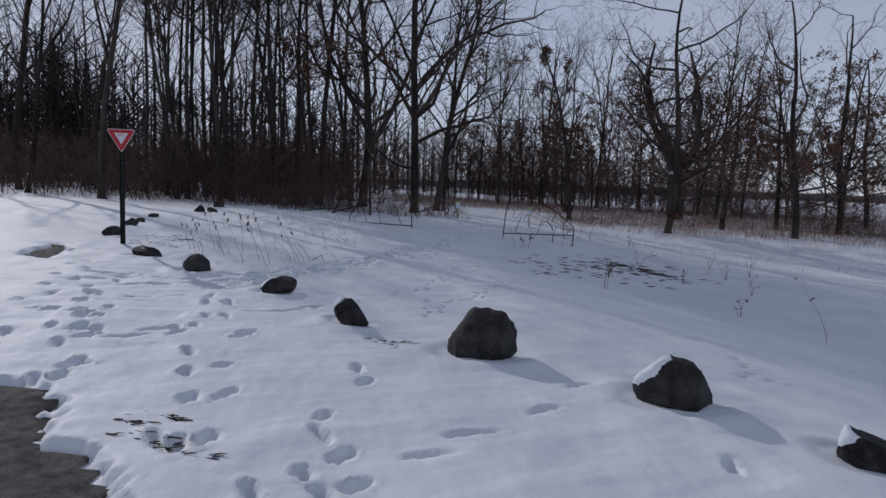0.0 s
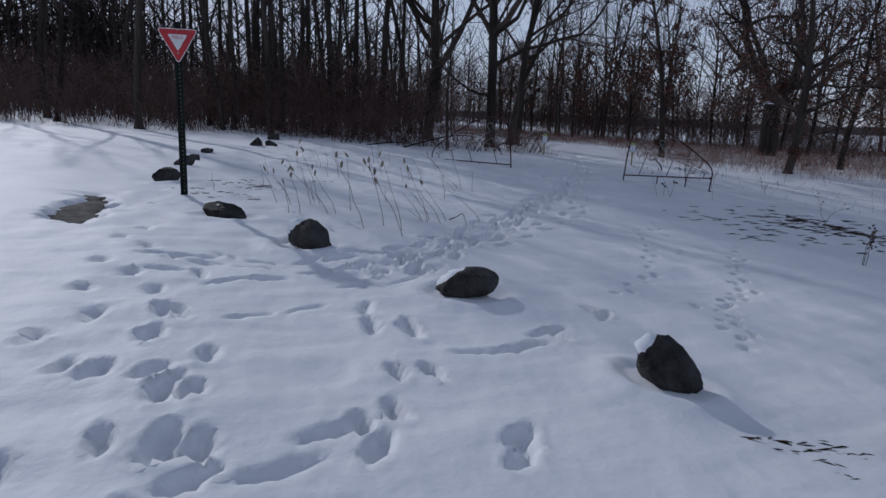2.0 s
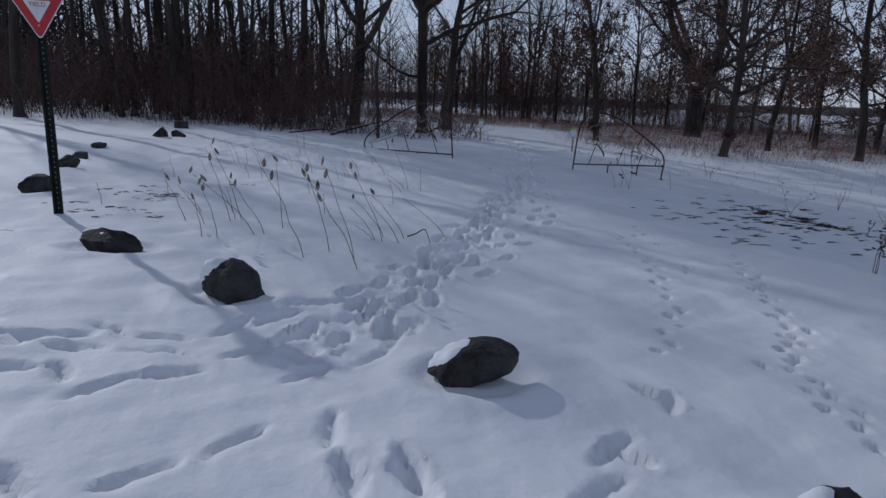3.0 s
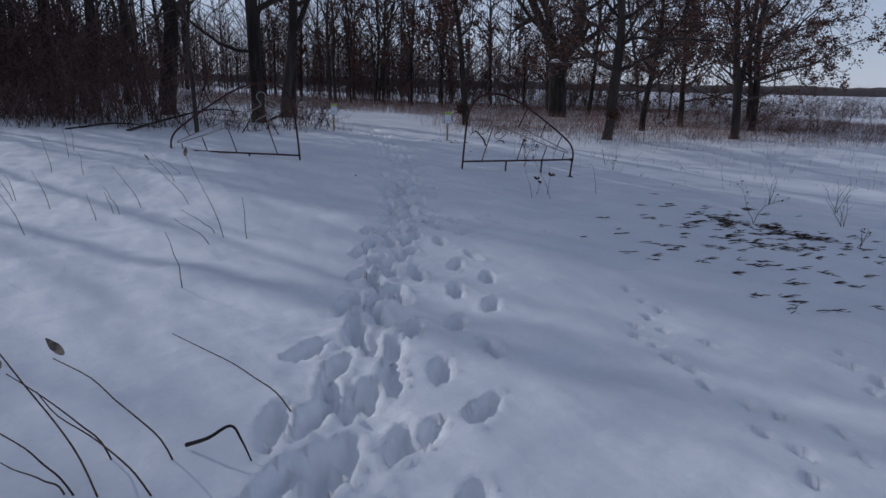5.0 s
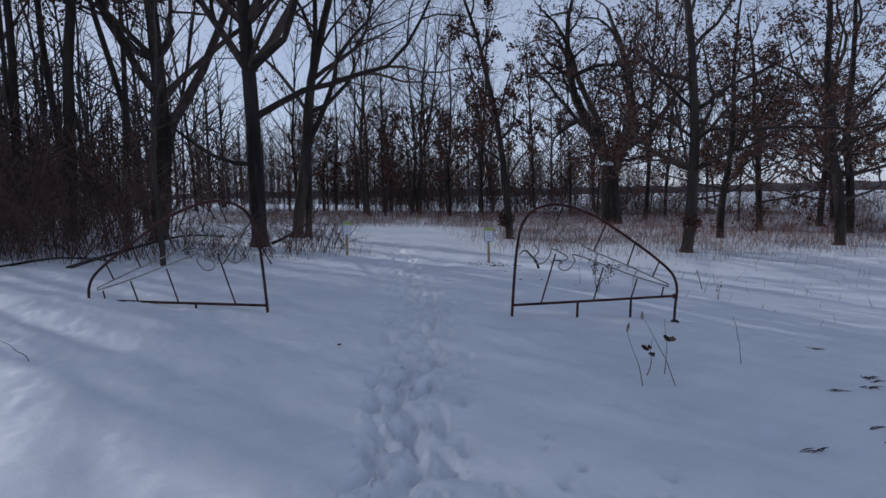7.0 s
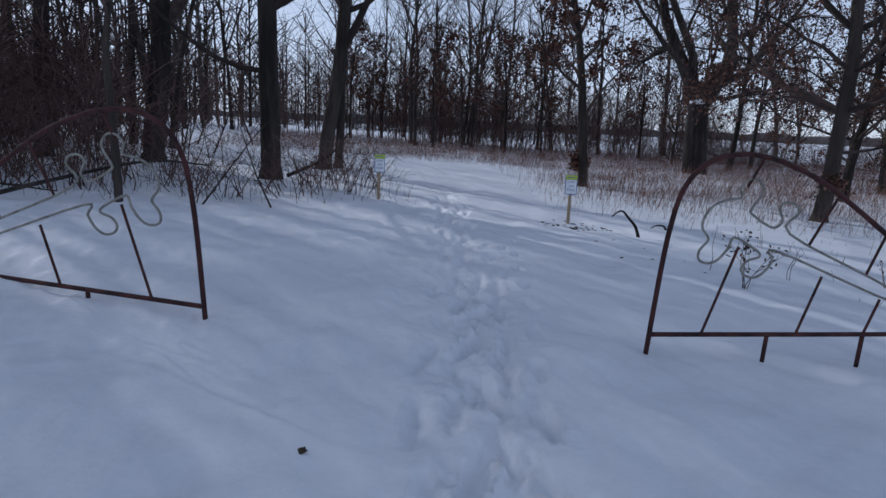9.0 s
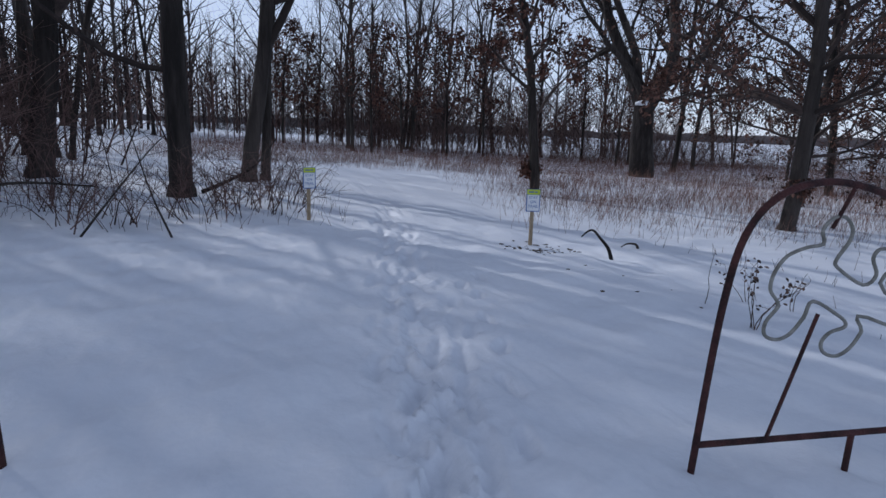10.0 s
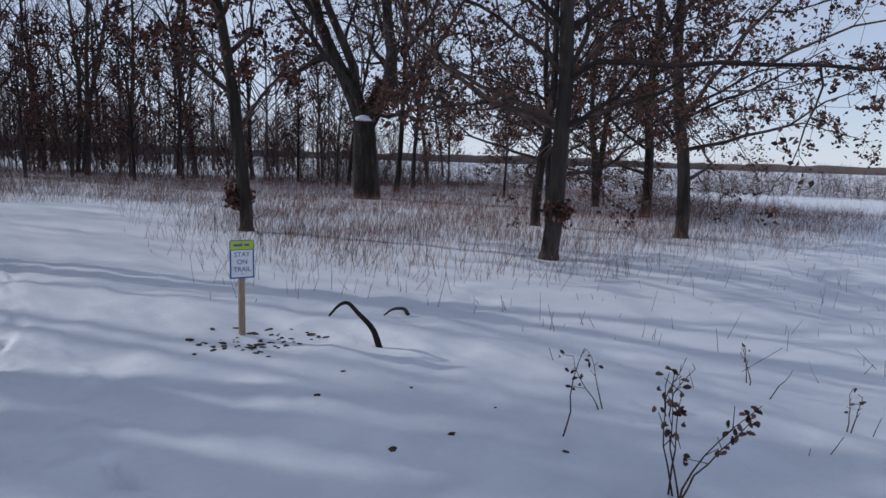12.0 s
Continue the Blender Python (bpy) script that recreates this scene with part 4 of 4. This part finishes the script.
rng = np.random.RandomState(31)
at = []
while len(at) < 76000:
    y = 31 + 40 * rng.uniform() ** 1.3
    x = rng.uniform(-6, 36)
    edge = 3.4 + 0.17 * (y - 31) if y < 44 else -6
    w = waves(np.array([x]), np.array([y]), 5, 5.0, 3)[0]
    thick = np.clip((y - 31) / 5, 0.06, 1) * np.clip((x - edge) / 3, 0, 1) * np.clip(0.7 + 0.5 * w, 0.1, 1)
    if y > 62: thick *= 0.35
    if rng.uniform() < thick:
        at.append((x, y, lie(x, y) - 0.02))
meadow = new("meadow_grass", blades("meadow_grass", at, 0.66, (0.1, -0.02), 0.0036, 1, GRASS))
tagged(meadow, "dry tan meadow grass standing through the snow", "grass", kind="stuff")
at = []
for q in range(2600):
    x, y = rng.uniform(-14, 1.2), rng.uniform(28.8, 38)
    if rng.uniform() < 0.7 and y > 29.5 + 0.4 * max(0, x + 3):
        at.append((x, y, lie(x, y) - 0.02))
for q in range(1500):
    x = rng.uniform(6, 30)
    y = 24 + 8 * rng.uniform() + 0.1 * (x - 6)
    if rng.uniform() < 0.12 + 0.5 * (y - 24) / 9:
        at.append((x, y, lie(x, y) - 0.02))
edge_grass = new("edge_grass", blades("edge_grass", at, 0.5, (0.05, 0), 0.004, 2, BRUSH))
tagged(edge_grass, "thin brown stems along the thicket's edge", "grass", kind="stuff")


# ---- weeds and seedlings ----
def stalk(x, y, height, lean, az, pods, seed, label="dry leaning weed stalk with split seed pods", group="dry weed stalks", name="weed_stalk", rad=0.0042):
    r = np.random.RandomState(seed)
    b = thing(name, label, "weed", group, at=(x, y, level(x, y)))
    dx, dy = math.sin(radians(az)) * math.tan(radians(lean)), math.cos(radians(az)) * math.tan(radians(lean))
    pts = [(0, 0, -0.05)]
    for q in range(1, 6):
        t = q / 5
        pts.append((dx * height * t * (0.7 + 0.3 * t) + r.normal(0, 0.007), dy * height * t + r.normal(0, 0.007), height * t))
    line = smooth_line(pts, 3)
    part("stem", mesh_np("stem", *pipe(line, rad * (1 - 0.55 * np.linspace(0, 1, len(line))), 5), STALK), b)
    for q in range(pods):
        at = line[-1 - 2 * q] if 2 * q < len(line) else line[-1]
        bm = bmesh.new()
        bmesh.ops.create_uvsphere(bm, u_segments=8, v_segments=6, radius=0.5)
        for v in bm.verts:
            s = 1 - 0.6 * max(0, v.co.z * 2)
            v.co = Vector((v.co.x * 0.038 * s, v.co.y * 0.022 * s, v.co.z * 0.095))
        p = part("seed_pod", from_bm("seed_pod", bm, POD), b, "split grey seed pod")
        p.matrix_local = pose(at[0] + r.normal(0, 0.015), at[1], at[2] + 0.045, r.uniform(-35, 35), r.uniform(-35, 35), r.uniform(0, 360))
    return b


rng = np.random.RandomState(3)
# x, y, height, lean, heading, pods
BY_ROAD = [(-5.15, 14.18, 0.44, 25, -90, 1), (-4.77, 13.4, 0.37, 10, -90, 1), (-4.61, 13.37, 0.53, 14, -90, 2), (-4.29, 13.7, 0.63, 45, -90, 2), (-4.21, 13.73, 0.57, 32, -90, 2), (-3.68, 12.82, 0.83, 24, -90, 2), (-4.08, 14.08, 0.73, 5, -90, 1), (-3.16, 12.5, 0.81, 29, -90, 3), (-3.22, 12.86, 0.87, 18, -90, 2), (-3.47, 13.05, 0.77, 15, -90, 2), (-2.95, 14.01, 0.41, 38, -90, 1), (-4.58, 14.39, 0.85, 21, -90, 2), (-4.67, 14.2, 0.67, 18, -90, 1), (-4.88, 13.95, 0.43, 33, -90, 1)]
BY_WAY = [(-2.96, 13.76, 0.77, 24, -90, 2), (-3.03, 13.78, 0.36, 39, -90, 0), (-3.07, 13.79, 0.16, 50, -90, 0), (-2.72, 13.95, 0.48, 38, -90, 1), (-2.77, 13.73, 0.46, 37, -90, 0), (-2.84, 16.24, 0.42, 11, -90, 0), (-2.68, 17.67, 0.26, 50, -90, 0), (-2.57, 17.89, 0.79, 20, -90, 1), (-2.36, 17.9, 0.42, 3, -90, 0), (-2.97, 19.59, 0.52, 39, -90, 1), (-2.23, 14.34, 0.43, 50, -90, 0), (-4.95, 21.99, 0.53, 10, -90, 0)]
BY_GATE = [(-3.25, 21.22, 0.42, 35, -90, 0), (-3.23, 22.09, 0.25, 50, -90, 0), (2.08, 20.75, 0.5, 19, -90, 1), (2.41, 20.73, 0.62, 29, -90, 1), (3.66, 21.43, 0.51, 13, -90, 0), (-5.22, 24.82, 0.49, 2, -90, 0), (-5.08, 23.7, 0.61, 5, -90, 0), (-2.65, 18.05, 0.25, 50, -90, 0)]
for q, (x, y, h, le, az, pods) in enumerate(BY_ROAD + BY_WAY + BY_GATE):
    stalk(x, y, h, le, az, pods, 300 + q)
for q in range(26):
    stalk(rng.uniform(-6.5, -3.4), rng.uniform(14.2, 22), rng.uniform(0.2, 0.5), rng.uniform(5, 35), rng.uniform(-110, -50), 0, 400 + q, "thin dry weed stem in the snow", "thin dry stems", "dry_weed", 0.004)


def seedling(x, y, height, leaves, seed, stems=3, label="small oak seedling holding curled brown leaves", leaf=0.55):
    r = np.random.RandomState(seed)
    b = thing("seedling", label, "seedling", "seedlings in the snow", at=(x, y, level(x, y)))
    ends = []
    for _ in range(stems):
        segs = []
        p, d = np.array([r.normal(0, 0.02), r.normal(0, 0.02), -0.04]), unit(np.array([r.normal(0, 0.13), r.normal(0, 0.13), 1]))
        for i in range(6):
            d = unit(d + r.normal(0, 0.16, 3))
            q = p + d * height / 6
            segs.append((*p, *q, 0.006 - 0.0007 * i, 0.0055 - 0.0007 * i))
            if i > 1 and stems > 1:
                e = q + unit(d + r.normal(0, 0.7, 3)) * height * r.uniform(0.08, 0.2)
                segs.append((*q, *e, 0.003, 0.002))
                ends.append(e)
            p = q
            if i > 2: ends.append(q)
        part("stem", mesh_np("stem", *tubes(segs, 4), STALK), b)
    for q in range(leaves):
        at = ends[int(r.randint(0, len(ends)))] + r.normal(0, 0.02, 3)
        bm = bmesh.new()
        ring = [(0, 0), (0.10, 0.03), (0.2, 0.022), (0.3, 0.05), (0.45, 0.035), (0.6, 0.06), (0.75, 0.035), (0.88, 0.04), (1.0, 0.0)]
        mid = [bm.verts.new((0, t * 0.085 * leaf, -0.016 * leaf * math.sin(t * 3))) for t, w in ring]
        for sx in (-1, 1):
            rim = [bm.verts.new((sx * w * 0.4 * leaf, t * 0.085 * leaf, (0.013 * math.sin(t * 3) + 0.25 * w) * leaf)) for t, w in ring]
            for i in range(len(ring) - 1):
                c = [mid[i], mid[i + 1], rim[i + 1], rim[i]]
                bm.faces.new(c if sx > 0 else c[::-1])
        bmesh.ops.remove_doubles(bm, verts=bm.verts, dist=0.0004)
        lf = part("leaf", from_bm("leaf", bm, DRY_LEAF), b)
        lf.matrix_local = pose(*at, r.uniform(-80, 80), r.uniform(-80, 80), r.uniform(0, 360))


seedling(4.58, 26.47, 0.66, 52, 1, 5)
seedling(5.42, 27.56, 0.58, 14, 2, 2)
seedling(4.62, 27.30, 0.75, 0, 3, 1, "single thin bare stem in the snow")
seedling(5.82, 27.22, 0.5, 0, 4, 2, "thin bare sprig in the snow")
seedling(3.17, 14.24, 0.55, 30, 5, 3)
seedling(5.55, 19.67, 0.75, 6, 6, 2)
seedling(6.43, 12.16, 1.25, 4, 7, 1, "tall single dry stem with few leaves")
seedling(5.56, 13.43, 0.4, 8, 8, 3)
seedling(7.59, 17.20, 0.5, 5, 9, 3)
seedling(7.13, 26.43, 0.35, 5, 10, 2)
seedling(2.29, 21.09, 0.42, 3, 12, 1, "dry stem with two hanging brown leaves", 1.0)
seedling(2.52, 21.07, 0.58, 3, 13, 1, "dry stem with a hanging brown leaf", 1.1)
seedling(7.33, 27.15, 0.4, 0, 11, 1, "single thin bare stem in the snow")
seedling(7.49, 27.41, 0.45, 4, 14, 2)
seedling(6.28, 18.37, 0.35, 5, 15, 3)
seedling(8.79, 22.69, 0.6, 0, 16, 4, "tuft of thin bare sprigs in the snow")
seedling(8.36, 20.44, 0.6, 0, 17, 4, "tuft of thin bare sprigs in the snow")
seedling(9.68, 21.72, 0.7, 0, 18, 4, "tuft of thin bare sprigs in the snow")
seedling(6.9, 37.0, 0.6, 10, 19, 4)


# ---- matted grass where the snow has blown thin ----
def tufts(name, spots, seed, label, size=1.0):
    r = np.random.RandomState(seed)
    segs = []
    for x, y, s in spots:
        z = level(x, y)
        az0 = r.uniform(1.2, 2.2)
        for _ in range(int(26 * s)):
            a = az0 + r.normal(0, 0.5)
            p = np.array([x + r.normal(0, 0.2 * s), y + r.normal(0, 0.12 * s), z - 0.004])
            q = p + np.array([math.sin(a), math.cos(a) * 0.5, r.uniform(0.02, 0.14)]) * r.uniform(0.04, 0.12) * size
            e = q + np.array([math.sin(a), math.cos(a) * 0.5, -r.uniform(0.02, 0.1)]) * r.uniform(0.03, 0.09) * size
            segs.append((*p, *q, 0.004, 0.005))
            segs.append((*q, *e, 0.005, 0.002))
    ob = new(name, mesh_np(name, *tubes(segs, 3), MATTED))
    return tagged(ob, label, "grass", kind="stuff")


rng = np.random.RandomState(12)
spots = []
for q in range(150):
    t = rng.uniform()
    x, y = 2.4 + 3.6 * t + rng.normal(0, 0.8), 16.2 + 4.2 * t + rng.normal(0, 0.9)
    if x > 1.4:
        spots.append((x, y, rng.uniform(0.1, 0.36)))
for q in range(34):
    t = rng.uniform()
    spots.append((4.7 + 1.3 * t + rng.normal(0, 0.12), 20.0 - 1.3 * t + rng.normal(0, 0.25), 0.5))
tufts("matted_grass", spots, 1, "flattened brown grass showing through thin snow")
spots = [(-6.2 + rng.normal(0, 0.6), 15.2 + rng.normal(0, 0.9), rng.uniform(0.15, 0.4)) for q in range(26)]
spots += [(x + rng.normal(0, 0.10), y + rng.normal(0, 0.08), rng.uniform(0.06, 0.2)) for x, y in [(-2.03, 5.29), (-1.85, 5.12), (-1.69, 4.99), (-2.06, 5.43), (-1.9, 5.48), (-0.73, 8.24), (-0.66, 8.17), (-0.57, 8.07)] for q in range(5)]
tufts("thin_grass", spots, 2, "sparse short grass tips above the snow", 0.6)


def litter(x, y, n, wide, seed, label):
    """Clods and leaves kicked up round a post."""
    r = np.random.RandomState(seed)
    for q in range(n):
        px, py = x + r.normal(0, wide), y + r.normal(0, wide * 0.7)
        s = r.uniform(0.008, 0.028)
        bm = bmesh.new()
        bmesh.ops.create_icosphere(bm, subdivisions=2, radius=s)
        for v in bm.verts:
            v.co *= 1 + 0.9 * noise.noise(v.co * 40 + Vector((q, 0, 0)))
            v.co.z *= 0.3
            v.co.x *= 1.7 if q % 3 else 0.8
        ob = new("soil_clod", from_bm("soil_clod", bm, SOIL))
        ob.matrix_world = pose(px, py, level(px, py) + s * 0.12, 0, 0, r.uniform(0, 360))
        tagged(ob, label, "clod", "clods round the sign post")


litter(3.74, 29.9, 58, 0.26, 5, "dark clod of thawed soil lying on snow")
litter(-0.51, 22.42, 1, 0.02, 7, "dark leaf clump lying on the snow")
for q, (x, y) in enumerate([(3.53, 27.64), (4.49, 27.14), (4.27, 28.44), (4.01, 28.96), (3.96, 27.64), (4.63, 27.88), (3.52, 28.51)]):
    litter(x, y, 1, 0.02, 20 + q, "small dark leaf scrap on the snow")

# a cut stone block by the wood
bm = block(0.42, 0.3, 0.26, (0, 0, 0.08), 0.03)
stone_block = new("stone_block", from_bm("stone_block", bm, ROCK))
stone_block.matrix_world = pose(-9.6, 28.6, level(-9.6, 28.6), 0, 0, 15)
tagged(stone_block, "squared grey stone block at the wood's edge", "stone block")


# ---- far woods and hedges ----
def far_wood(name, line, count, height, seed, label, deep=10, mat=None, low=0.12, twigs=0, wide=0.16, slim=1.0):
    r = np.random.RandomState(seed)
    segs = []
    for _ in range(count):
        t = r.uniform() * (len(line) - 1)
        a, b = line[int(t)], line[min(int(t) + 1, len(line) - 1)]
        f = t - int(t)
        x, y = a[0] + (b[0] - a[0]) * f + r.normal(0, deep * 0.3), a[1] + (b[1] - a[1]) * f + r.uniform(0, deep)
        z, h = float(lie(x, y)) - 0.2, height * r.uniform(0.5, 1.15)
        rad = h * 0.012 * slim
        tilt = 0.2 if height > 5 else 0.3 * h
        tx, ty = r.normal(0, tilt), r.normal(0, tilt)
        segs.append((x, y, z, x + tx, y + ty, z + h, rad, rad * 0.3))
        for _ in range(twigs or (16 if height > 5 else 9)):
            s = r.uniform(low, 0.95)
            p = np.array([x + tx * s, y + ty * s, z + h * s])
            q = p + np.array([r.normal(0, wide), r.normal(0, wide), r.uniform(0.08, 0.3)]) * h * (1.1 - 0.6 * s)
            e = q + np.array([r.normal(0, 0.1), r.normal(0, 0.1), r.uniform(0.02, 0.16)]) * h
            segs.append((*p, *q, rad * 0.45, rad * 0.3)), segs.append((*q, *e, rad * 0.3, rad * 0.12))
    ob = new(name, mesh_np(name, *tubes(segs, 3), mat or HAZED_WOOD))
    return tagged(ob, label, "woods", kind="stuff")


far_wood("far_woods", [(-90, 90), (-40, 95), (0, 120), (30, 125), (70, 150)], 430, 10, 1, "leafless woods beyond the snowy field, in haze-paled grey", 26)
far_wood("inner_woods", [(-60, 40), (-40, 74), (-8, 80)], 240, 14, 2, "deep leafless wood behind the roadside trees", 14, TWIG)
far_wood("deep_wood", [(-72, 44), (-54, 56), (-38, 60)], 230, 14, 16, "dark leafless wood standing thick behind the road", 16, TWIG, 0.12, 18)
far_wood("brush_hedge", [(-44, 46), (-26, 38), (-14, 37), (-9, 39)], 850, 3.1, 3, "dark tangled brush under the wood", 9, BRUSH)
far_wood("field_brush", [(19.5, 36.8), (24, 36.2), (29, 35.4)], 80, 1.7, 13, "dark low brush under the leafy oaks", 3, BRUSH, 0.12, 14, 0.2, 0.6)
far_wood("field_hedge", [(20, 60), (34, 55), (46, 49), (53, 41), (60, 30)], 900, 2.3, 4, "brown brushy hedge along the field", 6, BRUSH, 0.04, 14, 0.34, 0.55)
far_wood("meadow_brush", [(5, 58), (15, 57), (26, 53), (40, 47)], 520, 1.7, 17, "low brown brush standing in the far meadow", 11, BRUSH, 0.05, 14, 0.26, 0.5)
far_wood("meadow_hedge", [(-14, 108), (12, 116), (44, 112)], 620, 3.2, 5, "low dark hedge behind the white field", 5, None, 0.05, 12, 0.3, 0.6)
far_wood("thicket", [(-26, 35), (-14, 32.6), (-9, 32.2), (-4.6, 33.0)], 215, 3.3, 11, "dense brown tangle of twigs inside the roadside thicket", 4.5, BRUSH, 0.3, 28, 0.2, 0.5)
far_wood("oak_brush", [(8, 71), (15, 65), (23, 62), (31, 60)], 270, 5.0, 12, "hazy brown saplings crowded behind the old oak", 9, BRUSH, 0.1, 22, 0.14, 0.65)
far_wood("meadow_saplings", [(-5, 63), (3, 70), (14, 74)], 120, 7.5, 15, "brown leafless saplings crowded across the meadow", 12, BRUSH, 0.08, 26, 0.14, 0.55)
far_wood("right_trees", [(12, 90), (28, 82), (44, 80)], 22, 13, 7, "bare trees standing beyond the meadow", 14)


def ridge(name, line, height, seed, label):
    """A far wooded skyline with depth and an uneven top."""
    r = np.random.RandomState(seed)
    v, f = [], []
    n = 260
    for q in range(n):
        t = q / (n - 1) * (len(line) - 1)
        a, b = line[min(int(t), len(line) - 2)], line[min(int(t) + 1, len(line) - 1)]
        g = t - min(int(t), len(line) - 2)
        x, y = a[0] + (b[0] - a[0]) * g, a[1] + (b[1] - a[1]) * g
        h = height * (0.85 + 0.08 * math.sin(q * 0.11) + 0.05 * math.sin(q * 0.73 + 2) + r.uniform(-0.08, 0.08))
        v += [(x, y, -1.5), (x, y, h * 0.7 - 0.8), (x * 1.01, y * 1.01, h - 0.8), (x * 1.12, y * 1.12, h - 0.8), (x * 1.12, y * 1.12, -1.5)]
        if q:
            o = (q - 1) * 5
            f += [(o + k, o + 5 + k, o + 6 + k, o + 1 + k) for k in range(4)]
    ob = new(name, mesh_np(name, v, f, HAZED_WOOD))
    return tagged(ob, label, "woods", kind="structure")


ridge("backdrop", [(-330, 60), (-300, 230), (-140, 330), (60, 360), (230, 330), (380, 220), (430, 60)], 5.5, 4, "low wooded skyline beyond the fields")
